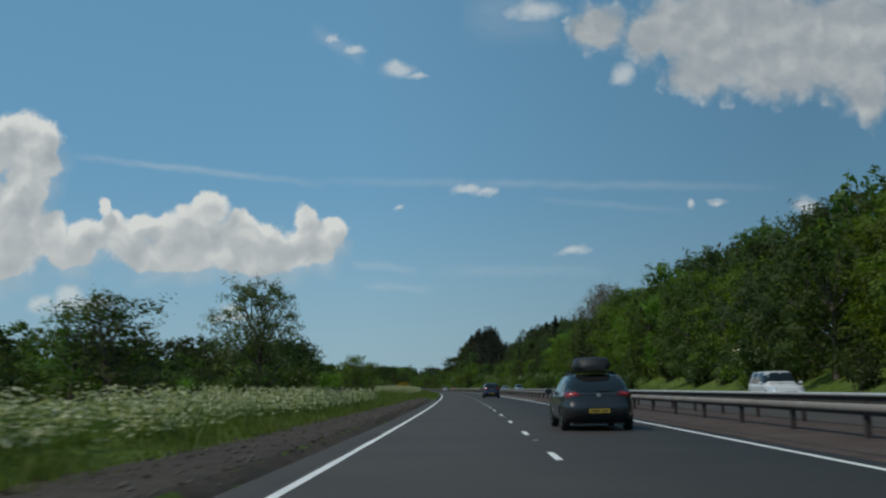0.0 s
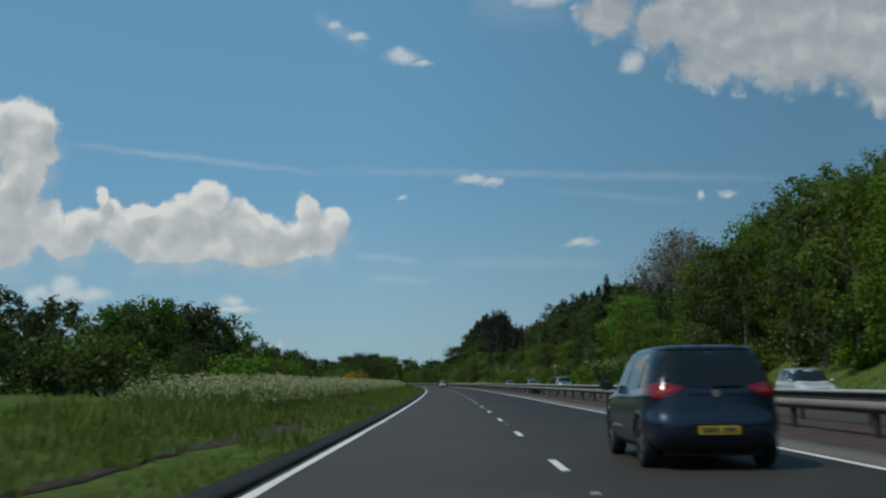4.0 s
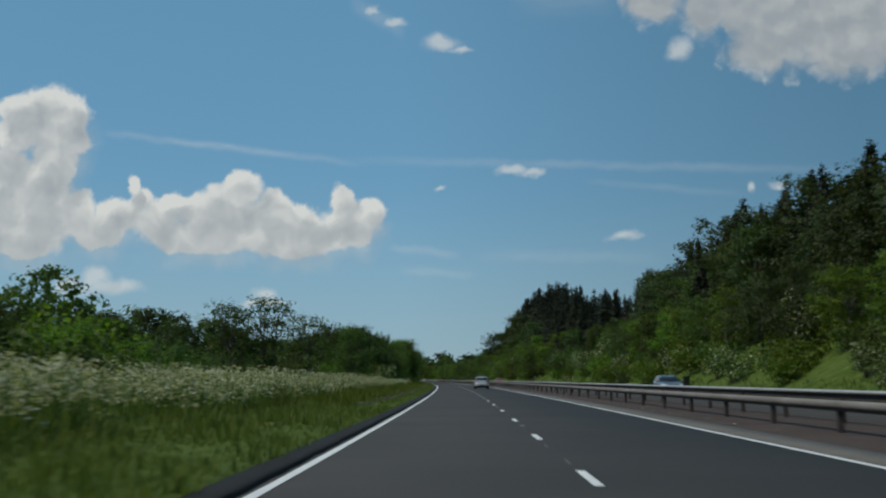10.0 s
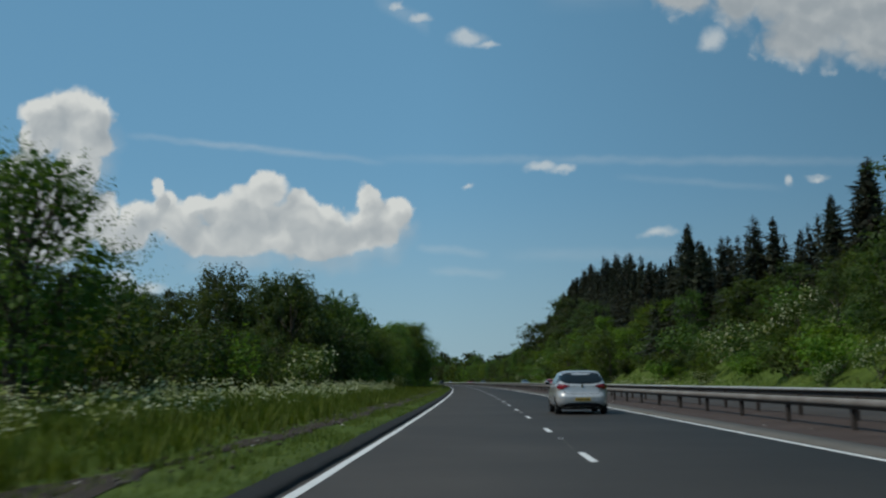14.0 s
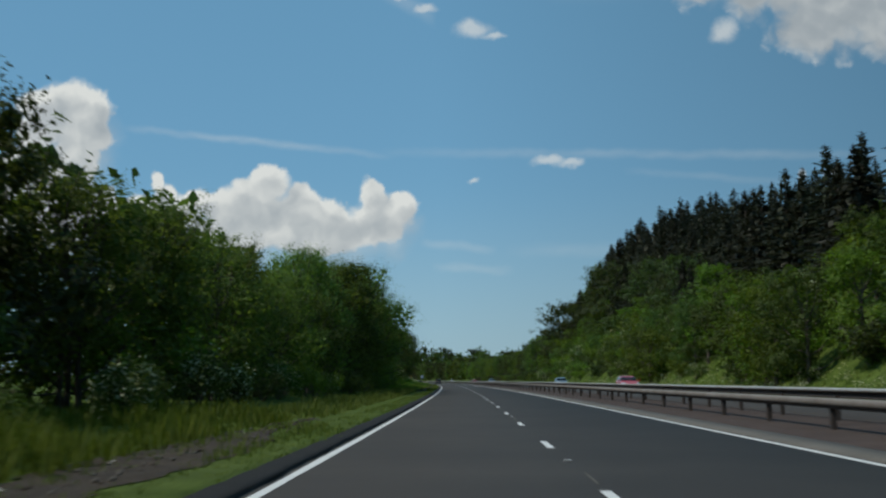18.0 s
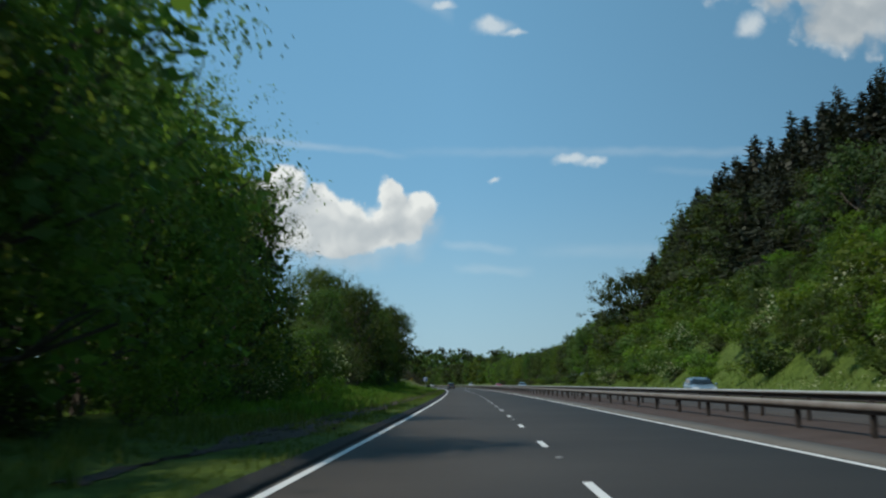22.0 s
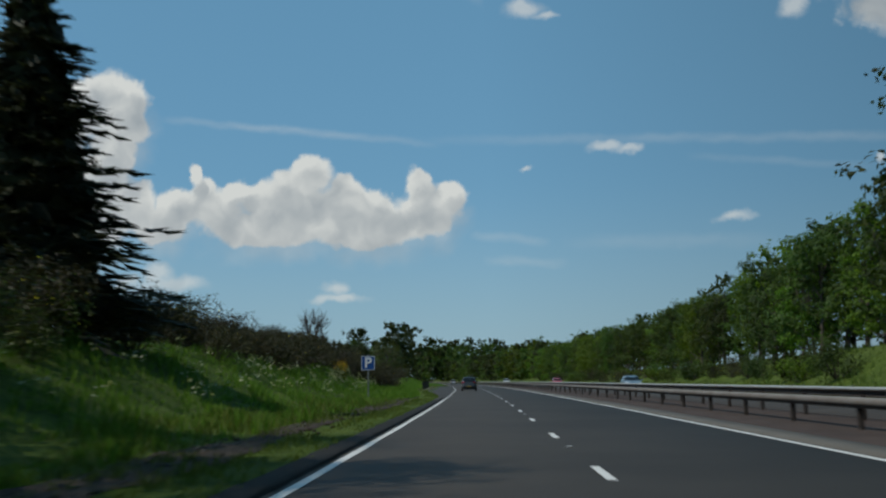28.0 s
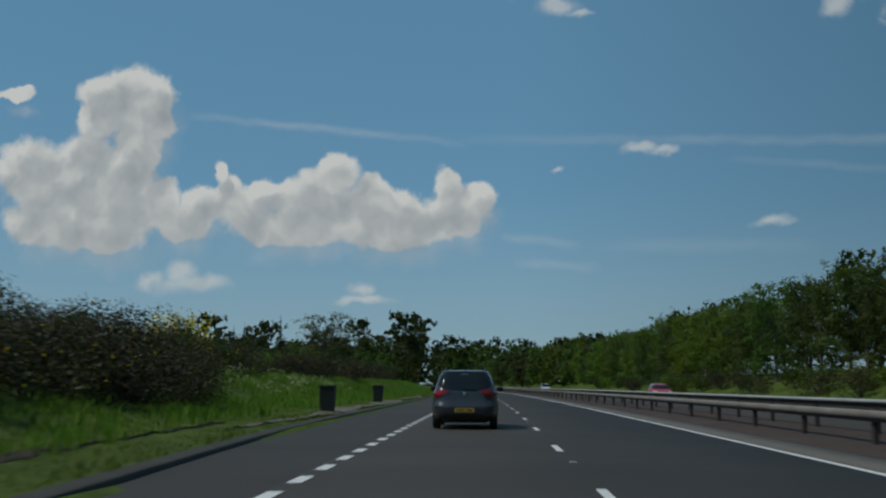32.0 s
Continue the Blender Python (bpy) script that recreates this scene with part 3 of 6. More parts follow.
    tone = math_node("ADD", math_node("SUBTRACT", 1.04, grey), soften)
    col = ramp(nt, tone, ((0.0, (0.34, 0.39, 0.44)), (0.4, (0.46, 0.50, 0.545)), (0.72, (0.67, 0.69, 0.71)), (1.0, (0.94, 0.935, 0.92))))
    em = nt.nodes.new("ShaderNodeEmission")
    em.inputs[1].default_value = 1.0
    nt.links.new(col, em.inputs[0])
    clear = nt.nodes.new("ShaderNodeBsdfTransparent")
    mx = nt.nodes.new("ShaderNodeMixShader")
    nt.links.new(alpha, mx.inputs[0])
    nt.links.new(clear.outputs[0], mx.inputs[1])
    nt.links.new(em.outputs[0], mx.inputs[2])
    out = nt.nodes.new("ShaderNodeOutputMaterial")
    nt.links.new(mx.outputs[0], out.inputs[0])
    m.cycles.emission_sampling = "NONE"
    return m


backdrop = new("cloud_backdrop", mesh_of("cloud_backdrop", [(-2650, CLOUD_Y, 20), (2650, CLOUD_Y, 20), (2650, CLOUD_Y, 1900), (-2650, CLOUD_Y, 1900)], [(0, 1, 2, 3)], cloud_material()))
tagged(backdrop, "white cumulus clouds and thin streaks in a blue sky", "backdrop", kind="structure")

# ---------------------------------------------------------------- crash barriers
post_bm = bmesh.new()
box(post_bm, -0.055, -0.07, -0.25, 0.055, 0.07, 0.61, 0.008)
POST = bpy.data.meshes.new("post")
post_bm.to_mesh(POST)
post_bm.free()
POST.materials.append(M_POST_AND_SHADE)


def barrier(off, post_off, rail_profile, lip_profile, z, label):
    b = thing("crash_barrier", label, "barrier", kind="structure")
    # with a lip, the rail's hollow back is coloured dark for its shade
    ob = new("rail", ribbon("rail", -160, 1500, rail_profile, M_RAIL if lip_profile is None else M_POST_AND_SHADE))
    ob.parent = b
    if lip_profile is not None:
        # paler material paints the light that catches the top of the rail
        lip = new("rail_lip", ribbon("rail_lip", -160, 1500, lip_profile, M_RAILTOP))
        lip.parent = b
        tagged(lip, "galvanised upper lip, coloured pale as the lit top")
    else:
        # lower edge in the dark post colour: the rail's underside shade, painted
        under = new("rail_shadow_side", ribbon("rail_underside", -160, 1500, ((off - 0.07, z + 0.004), (off - 0.04, z - 0.03), (off - 0.045, z - 0.065), (off + 0.10, z - 0.065)), M_POST_AND_SHADE))
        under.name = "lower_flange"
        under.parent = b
    for i in range(-20, 240):
        if 4.8 * i < -40:
            continue
        p = new("post", POST)
        p.parent = b
        p.matrix_basis = spot(4.8 * i + 2.1, post_off, 0.02 + (0.06 if off > 9 else 0))
    return b


near = 8.10
barrier(near, near + 0.07, ((near + 0.12, 0.56), (near - 0.05, 0.56), (near - 0.085, 0.575), (near - 0.085, 0.675), (near - 0.05, 0.71), (near + 0.10, 0.71), (near + 0.12, 0.675)), None, 0.56,
        "long weathered steel box-beam crash barrier on brown posts")
farb = 9.9
barrier(farb, farb + 0.02, ((farb + 0.11, 0.62), (farb + 0.03, 0.62), (farb + 0.03, 0.66), (farb + 0.09, 0.67), (farb + 0.09, 0.77), (farb + 0.02, 0.785)), ((farb + 0.02, 0.786), (farb - 0.02, 0.792), (farb - 0.03, 0.855), (farb + 0.0, 0.875), (farb + 0.12, 0.875)), 0.6,
        "long steel crash barrier with pale top, facing the opposite carriageway")


# ---------------------------------------------------------------- plants
def tubes(paths, sides=5):
    """Tapered limbs: each path is a list of (point, radius)."""
    verts, faces = [], []
    for path in paths:
        base = len(verts)
        for k, (pt, r) in enumerate(path):
            d = (Vector(path[min(k + 1, len(path) - 1)][0]) - Vector(path[max(k - 1, 0)][0])).normalized()
            u = d.orthogonal().normalized()
            v = d.cross(u)
            for j in range(sides):
                a = 2 * math.pi * j / sides
                verts.append(tuple(Vector(pt) + (u * math.cos(a) + v * math.sin(a)) * r))
        for k in range(len(path) - 1):
            for j in range(sides):
                a, b = base + k * sides + j, base + k * sides + (j + 1) % sides
                faces.append((a, b, b + sides, a + sides))
    return verts, faces


def leaf_cards(pts, nrm, length, wide, rng, droop=0.0, wild=0.75):
    """Small folded diamond leaves at the points."""
    n = len(pts)
    r = rng.normal(size=(n, 3))
    nrm = nrm + wild * r
    nrm /= np.linalg.norm(nrm, axis=1, keepdims=True) + 1e-9
    a = np.cross(nrm, rng.normal(size=(n, 3)))
    a[:, 2] -= droop
    a /= np.linalg.norm(a, axis=1, keepdims=True) + 1e-9
    b = np.cross(nrm, a)
    ln = length * rng.uniform(0.6, 1.35, (n, 1))
    wd = wide * rng.uniform(0.6, 1.3, (n, 1))
    v = np.stack([pts - a * ln / 2, pts + b * wd / 2 + nrm * wd * 0.16, pts + a * ln / 2, pts - b * wd / 2 + nrm * wd * 0.16], 1).reshape(-1, 3)
    i = np.arange(n) * 4
    return v, np.stack([i, i + 1, i + 2, i + 3], -1)


CORE = []


def crown_points(h, w, n, lobes, rng, low=0.18, shape=1.0):
    """Lobes in an egg-shaped crown; points on and in them. Returns points, normals, lobe middles."""
    mids, rad = [], []
    for k in range(lobes):
        q = (k + 0.5) / lobes
        z = low + (0.97 - low) * q ** 0.85
        env = math.sin(math.pi * min(1.0, (1 - z) / (1 - low) * 0.62 + 0.12)) ** shape
        a = k * 2.39996 + rng.uniform(-0.5, 0.5)
        d = w / 2 * env * rng.uniform(0.35, 0.9)
        r = h * rng.uniform(0.095, 0.175) * (0.65 + 0.5 * env)
        mids.append((math.cos(a) * d, math.sin(a) * d, min(z * h, h - r * 0.9)))
        rad.append(r)
    mids, rad = np.array(mids), np.array(rad)
    # sprays on every lobe, leaves on every spray
    many = min(lobes * 11, n // 10)
    of = rng.choice(lobes, many, p=rad ** 2 / (rad ** 2).sum())
    d = rng.normal(size=(many, 3))
    d /= np.linalg.norm(d, axis=1, keepdims=True)
    d[:, 2] = np.where(d[:, 2] < -0.4, -d[:, 2] * 0.6, d[:, 2])
    spray = mids[of] + d * (rad[of] * rng.uniform(0.5, 1.03, many))[:, None] * np.array([1.12, 1.12, 0.95])
    pick = rng.integers(0, many, n)
    e = rng.normal(size=(n, 3))
    along = rng.uniform(-0.5, 0.75, n)
    pts = spray[pick] + e * (rad[of][pick] * 0.125)[:, None] + d[pick] * (along * rad[of][pick] * 0.36)[:, None]
    inside = rng.choice(lobes, n // 6, p=rad ** 3 / (rad ** 3).sum())
    ball = rng.normal(size=(n // 6, 3))
    ball *= (rng.random(n // 6) ** 0.5 / np.linalg.norm(ball, axis=1))[:, None]
    deep = mids[inside] + ball * (rad[inside] * 0.62)[:, None]
    CORE.append(deep)
    return pts, 1.3 * d[pick] + 0.4 * e + np.array([0, 0, 0.3]), mids


def broadleaf(name, h, w, n, leaf, material, seed, lobes=26, low=0.15, stems=1, bark=None, label="", shape=1.0, twigs=0, core=True):
    rng = np.random.default_rng(seed)
    t = thing(name, label, "tree")
    pts, nrm, mids = crown_points(h, w, n, lobes, rng, low, shape)
    paths = []
    feet = []
    for k in range(stems):
        a = 2 * math.pi * k / stems + rng.uniform(0, 1)
        lean = 0.0 if stems == 1 else w * 0.12
        r = h * (0.018 if stems == 1 else 0.011)
        foot = (0.12 * stems * math.cos(a) * (stems > 1), 0.12 * stems * math.sin(a) * (stems > 1), -0.3)
        top = (math.cos(a) * lean, math.sin(a) * lean, h * 0.68)
        mid = (math.cos(a) * lean * 0.5 + rng.normal(0, 0.02) * h, math.sin(a) * lean * 0.5 + rng.normal(0, 0.02) * h, h * 0.42)
        path = [(foot, r * 1.5), ((foot[0] * 0.9, foot[1] * 0.9, 0.5), r), (mid, r * 0.65), (top, r * 0.15)]
        paths.append(path)
        feet.append((np.array(foot), np.array(mid), np.array(top)))
    for k, m in enumerate(mids):
        f, md, tp = feet[k % stems]
        z = max(h * 0.1, m[2] * rng.uniform(0.5, 0.75))
        q = z / (h * 0.42)
        start = f + (md - f) * q if q < 1 else md + (tp - md) * min(1, (z - h * 0.42) / (h * 0.44))
        bend = (start + m) / 2 + np.array([0, 0, -0.03 * h])
        paths.append([(tuple(start), h * 0.0065), (tuple(bend), h * 0.0045), (tuple(m), h * 0.0015)])
        for _ in range(twigs):
            e = m + np.clip(rng.normal(size=3), -1.0, 1.0) * h * 0.062 + np.array([0, 0, h * 0.01])
            paths.append([(tuple(bend), h * 0.0042), (tuple((bend + e) / 2 + rng.normal(size=3) * 0.15), h * 0.003), (tuple(e), h * 0.0017)])
    v, f = tubes(paths)
    part("trunk", mesh_of("trunk", v, f, bark or M_BARK, True), None, t)
    lv, lf = leaf_cards(pts, nrm, leaf, leaf * 0.62, rng, 0.0, 0.42)
    deep = CORE[-1] if core else CORE[-1][:0]
    cv, cf = leaf_cards(deep, rng.normal(size=deep.shape), max(leaf * 1.5, h * 0.030), max(leaf * 1.1, h * 0.022), rng)
    lv, lf = np.concatenate([lv, cv]), np.concatenate([lf, cf + len(lv)])
    part("crown", array_mesh("crown", lv, lf, material), None, t)
    return t


def spruce(name, h, w, seed, label, boughs=190, steps=4, thin=1.0):
    """A pointed crown of drooping boughs, each a row of needle sprays."""
    rng = np.random.default_rng(seed)
    t = thing(name, label, "tree")
    v, f = tubes([[((0, 0, -0.3), h * 0.016), ((0, 0, h * 0.5), h * 0.009), ((0, 0, h), 0.012)]], 6)
    part("trunk", mesh_of("trunk", v, f, M_BARK, True), None, t)
    q = 0.04 + 0.945 * (np.arange(boughs) + rng.random(boughs)) / boughs
    q = q ** 0.9
    turn = np.arange(boughs) * 2.39996 + rng.normal(0, 0.5, boughs)
    reach = (w / 2 * (1 - q) ** 0.90 + 0.06) * rng.uniform(0.62, 1.15, boughs) * (1 + 0.18 * np.sin(q * 40 + seed))
    tilt = np.where(q > 0.75, 0.35, -0.12) + rng.normal(0, 0.12, boughs)
    out = np.stack([np.cos(turn), np.sin(turn), 0 * turn], -1)
    side = np.stack([-np.sin(turn), np.cos(turn), 0 * turn], -1)
    vs = []
    for j in range(steps):
        g = (j + 0.8) / steps
        base = out * (reach * g * 0.86)[:, None]
        base[:, 2] = h * q + reach * (tilt * g - 0.16 * g * g + 0.06 * (g > 0.8))
        for fan in (-1, 0, 1):
            ax = out + side * (fan * (0.75 - 0.25 * g) + rng.normal(0, 0.2, (boughs, 1)))
            ax[:, 2] += tilt - 0.25 * abs(fan) + rng.normal(0, 0.15, boughs)
            ax /= np.linalg.norm(ax, axis=1, keepdims=True)
            ln = (1.1 / steps * reach + 0.17)[:, None] * rng.uniform(0.7, 1.25, (boughs, 1)) * (0.75 if fan == 0 and j == steps - 1 else 1.0)
            bi = np.cross(ax, np.array([0, 0, 1.0]) + rng.normal(0, 0.6, (boughs, 3)))
            bi /= np.linalg.norm(bi, axis=1, keepdims=True) + 1e-9
            wd = ln * rng.uniform(0.28, 0.5, (boughs, 1)) * thin
            vs.append(np.stack([base - ax * ln * 0.35, base + bi * wd / 2 - np.array([0, 0, 0.1]) * ln, base + ax * ln * 0.75, base - bi * wd / 2 - np.array([0, 0, 0.14]) * ln], 1).reshape(-1, 3))
    # dense dark inside
    n_in = boughs
    qi = 0.05 + 0.9 * rng.random(n_in)
    ai = rng.uniform(0, 6.283, n_in)
    ri = w / 2 * 0.5 * (1 - qi) ** 0.85 * rng.uniform(0.6, 1.0, n_in)
    mid = np.stack([np.cos(ai) * ri, np.sin(ai) * ri, h * qi], -1)
    lv, lf = leaf_cards(mid, np.stack([np.cos(ai), np.sin(ai), 0 * ai], -1) * 2.5, (0.03 + 0.075 * (1 - qi[:, None])) * h, (0.015 + 0.045 * (1 - qi[:, None])) * h, rng, 0.6)
    vs.append(lv)
    allv = np.concatenate(vs)
    i = np.arange(len(allv) // 4) * 4
    part("crown", array_mesh("crown", allv, np.stack([i, i + 1, i + 2, i + 3], -1), M_NEEDLE), None, t)
    return t


def shrub(name, h, w, n, leaf, material, seed, label, category="bush", blossom=None, blossoms=0, wild=0.0):
    rng = np.random.default_rng(seed)
    t = thing(name, label, category)
    lobes = 13
    mids = np.stack([rng.normal(0, w * 0.2, lobes), rng.normal(0, w * 0.2, lobes), h * rng.uniform(0.2, 0.72, lobes)], -1)
    paths = [[((0.05 * math.cos(k), 0.05 * math.sin(k), -0.2), 0.03), (tuple((m + np.array([0, 0, -0.1])) * 0.6), 0.018), (tuple(m), 0.006)] for k, m in enumerate(mids)]
    v, f = tubes(paths, 4)
    part("stem", mesh_of("stem", v, f, M_BARK, True), None, t)
    rad = np.array([min(rng.uniform(0.2, 0.33) * h, (h - m[2])) for m in mids])

    def shell(k):
        pick = rng.integers(0, lobes, k)
        d = rng.normal(size=(k, 3))
        d /= np.linalg.norm(d, axis=1, keepdims=True)
        p = mids[pick] + d * (rad[pick] * (0.6 + 0.5 * rng.random(k)))[:, None] * np.array([w / h * 0.62, w / h * 0.62, 1.0])
        p[:, 2] = np.maximum(p[:, 2] + wild * rng.random(k) ** 4, 0.04)
        return p, d + np.array([0, 0, 0.4])

    p, d = shell(n)
    lv, lf = leaf_cards(p, d, leaf, leaf * 0.6, rng)
    part("foliage", array_mesh("foliage", lv, lf, material), None, t)
    if blossoms:
        p, d = shell(blossoms)
        lv, lf = leaf_cards(p + d * 0.03, d, leaf * 0.8, leaf * 0.7, rng)
        part("blossom", array_mesh("blossom", lv, lf, blossom), None, t, "yellow flowers" if blossom is M_YELLOW else "creamy white flowers")
    return t


KINDS = {}


def register(kind, maker, count):
    KINDS[kind] = [maker(k) for k in range(count)]


# far and middle-distance kinds (h 10) and close kinds with many small leaves
register("lime", lambda k: broadleaf("lime_tree", 10, 7.5, 4400, 0.25, M_LIME, 10 + k, 18, 0.06, label="leafy tree in bright fresh green on the bank"), 3)
register("green", lambda k: broadleaf("broadleaf_tree", 10, 7.0, 4400, 0.25, M_GREEN, 20 + k, 18, 0.06, label="leafy mid-green tree in the roadside wood"), 4)
register("dark", lambda k: broadleaf("dark_leaved_tree", 10, 7.0, 4400, 0.25, M_DARKLEAF, 30 + k, 18, 0.05, label="dense dark green tree in the roadside wood"), 3)
register("pale", lambda k: broadleaf("ash_tree", 10, 7.5, 2200, 0.20, M_TWIG, 40 + k, 24, 0.3, bark=M_PALEBARK, label="tall half-bare tree with grey budding twigs", twigs=6, core=False), 2)
register("spruce", lambda k: spruce("spruce_tree", 16, 7.0 + 0.8 * (k % 2), 50 + k, "tall dark spruce with drooping branches"), 4)
register("conifer", lambda k: spruce("conifer_tree", 16, 7.2, 300 + k, "tall dark conifer with layered drooping boughs close to the road", 900, 8, 0.62), 2)
register("close", lambda k: broadleaf("roadside_tree", 10, 6.0, 13000, 0.115, M_GREEN if k % 4 == 3 else M_ROADLEAF, 60 + k, 34, 0.08, stems=3, label="tall many-stemmed leafy tree close beside the road", twigs=2), 4)
register("sapling", lambda k: broadleaf("young_tree", 4, 2.0, 2200, 0.11, M_LIME, 310 + k, 15, 0.14, stems=2, label="slender young tree with bright fresh leaves beside a fence", twigs=2, core=False), 2)
register("young", lambda k: broadleaf("young_tree", 6, 2.9, 2600, 0.15, M_GREYLEAF if k % 2 else M_GREEN, 70 + k, 18, 0.12, stems=2, label="slender young tree with sparse fresh leaves", twigs=2, core=False), 3)
register("sallow", lambda k: shrub("sallow_bush", 4.6, 4.3, 6500, 0.10, M_GREYLEAF, 330 + k, "dense rounded sallow bush with grey-green leaves", wild=0.4), 2)
register("bush", lambda k: shrub("bush", 2.5, 3.4, 950, 0.24, (M_GREEN, M_DARKLEAF, M_LIME)[k % 3], 80 + k, "rounded green roadside bush", wild=0.5), 3)
register("hedge", lambda k: shrub("bush", 2.5, 3.2, 2000, 0.135, (M_GREEN, M_DARKLEAF, M_LIME)[k % 3], 280 + k, "leafy green bush at the edge of the wood", wild=0.5), 3)
register("gorse", lambda k: shrub("gorse_bush", 2.2, 3.6, 2600, 0.10, M_GORSE, 90 + k, "dense dark olive gorse bush on the bank", wild=0.2, blossom=M_YELLOW, blossoms=25 if k else 0), 3)
register("broom", lambda k: shrub("broom_bush", 2.1, 2.6, 450, 0.13, M_GORSE, 97, "broom bush covered in yellow flowers", blossom=M_YELLOW, blossoms=1500, wild=0.5), 1)
register("thorn", lambda k: shrub("hawthorn_bush", 3.2, 3.2, 1100, 0.22, M_GREEN, 100 + k, "hawthorn bush with creamy white blossom", blossom=M_BLOSSOM, blossoms=320, wild=0.4), 2)
register("dead", lambda k: broadleaf("bare_tree", 5, 3.6, 60, 0.1, M_TWIG, 110, 24, 0.25, stems=3, label="small leafless tree with bare grey branches", twigs=9, core=False), 1)
register("back_lime", lambda k: broadleaf("woodland_tree", 10, 7.8, 900, 0.46, M_LIME, 160 + k, 22, 0.06, label="leafy tree in bright fresh green high on the bank"), 2)
register("back_green", lambda k: broadleaf("woodland_tree", 10, 7.5, 900, 0.46, M_GREEN, 170 + k, 22, 0.06, label="leafy mid-green tree deep in the wood"), 2)
register("back_dark", lambda k: broadleaf("woodland_tree", 10, 7.5, 900, 0.46, M_DARKLEAF, 180 + k, 22, 0.05, label="dense dark green tree deep in the wood"), 2)
register("back_spruce", lambda k: spruce("spruce_tree", 16, 7.6, 190 + k, "tall dark spruce deep in the wood", 110, 3), 2)
register("birch", lambda k: broadleaf("birch_tree", 10, 6.6, 10000, 0.20, M_GREYLEAF, 200 + k, 34, 0.04, label="open pale-leaved tree standing in the meadow", twigs=2, core=False), 1)
register("far_lime", lambda k: broadleaf("far_tree", 10, 8, 600, 0.72, M_LIME, 120 + k, 22, 0.04), 1)
register("far_green", lambda k: broadleaf("far_tree", 10, 8, 600, 0.72, M_GREEN, 130 + k, 22, 0.04), 2)
register("far_dark", lambda k: broadleaf("far_tree", 10, 8, 600, 0.72, M_DARKLEAF, 140 + k, 22, 0.04), 2)
register("mid_green", lambda k: broadleaf("far_tree", 10, 7.6, 2000, 0.40, M_GREEN, 230 + k, 20, 0.04), 2)
register("mid_dark", lambda k: broadleaf("far_tree", 10, 7.6, 2000, 0.40, M_DARKLEAF, 240 + k, 20, 0.04), 2)
register("far_spruce", lambda k: spruce("far_tree", 16, 7.5, 150 + k, "", 60, 3), 2)
BASE_H = {"back_lime": 10, "back_green": 10, "back_dark": 10, "back_spruce": 16, "birch": 10, "lime": 10, "green": 10, "dark": 10, "pale": 10, "spruce": 16, "close": 10, "young": 6, "bush": 2.5, "gorse": 2.2, "hedge": 2.5, "conifer": 16, "sapling": 4, "sallow": 4.6, "broom": 2.1, "thorn": 3.2, "dead": 5}
USED = set()
PLANT_RNG = np.random.default_rng(5)


def plant(kind, s, off, h, wide=1.0, sink=0.05, k=None, label=""):
    pool = KINDS[kind]
    k = int(PLANT_RNG.integers(0, len(pool))) if k is None else k
    src = pool[k]
    q = h / BASE_H[kind]
    x, y, z = place(s, off, float(ground_z(s, off)) - sink)
    m = Matrix.LocRotScale((x, y, z), Euler((PLANT_RNG.normal(0, 0.03), PLANT_RNG.normal(0, 0.03), PLANT_RNG.uniform(0, 6.28))), (q * wide, q * wide, q))
    key = (kind, k)
    if key in USED:
        ob = copy_thing(src, m)
    else:
        USED.add(key)
        ob = src
    ob.matrix_basis = m
    if label:
        tagged(ob, label)
    return ob


def wood(kinds, s0, s1, xa, xb, n, ha, hb, wide=1.0):
    """n plants scattered over a stretch of verge; heights are of the plant."""
    for i in range(n):
        s = s0 + (s1 - s0) * (i + PLANT_RNG.uniform(0.1, 0.9)) / n
        q = PLANT_RNG.random()
        if 473 < s < 496 and xa > 20:
            continue
        plant(kinds[int(PLANT_RNG.integers(0, len(kinds)))], s, xa + (xb - xa) * q, PLANT_RNG.uniform(ha, hb), wide * PLANT_RNG.uniform(0.9, 1.15))


FAR = {"lime": [[], [], 0], "green": [[], [], 0], "dark": [[], [], 0], "spruce": [[], [], 0]}


def mesh_arrays(me):
    v = np.empty(len(me.vertices) * 3, np.float32)
    me.vertices.foreach_get("co", v)
    f = np.empty(len(me.loops), np.int32)
    me.loops.foreach_get("vertex_index", f)
    return v.reshape(-1, 3), f.reshape(-1, 4)


def far_wood(kinds, s0, s1, xa, xb, n, ha, hb, wide=1.0):
    """Trees too far off to be picked apart, gathered into one wood a kind."""
    for i in range(n):
        s = s0 + (s1 - s0) * (i + PLANT_RNG.uniform(0.1, 0.9)) / n
        off = xa + (xb - xa) * PLANT_RNG.random()
        kind = kinds[int(PLANT_RNG.integers(0, len(kinds)))]
        pool = KINDS[kind if kind.startswith("mid_") else "far_" + kind]
        kind = kind.replace("mid_", "")
        src = pool[int(PLANT_RNG.integers(0, len(pool)))]
        crown = [c for c in src.children if c.name.startswith("crown")][0]
        v, f = mesh_arrays(crown.data)
        q = PLANT_RNG.uniform(ha, hb) / BASE_H[kind]
        a = PLANT_RNG.uniform(0, 6.28)
        rot = np.array([[math.cos(a), -math.sin(a), 0], [math.sin(a), math.cos(a), 0], [0, 0, 1]])
        pts = (v * np.array([q * wide, q * wide, q])) @ rot.T + np.array(place(s, off, float(ground_z(s, off)) - 0.1))
        store = FAR[kind]
        store[0].append(pts)
        store[1].append(f + store[2])
        store[2] += len(pts)


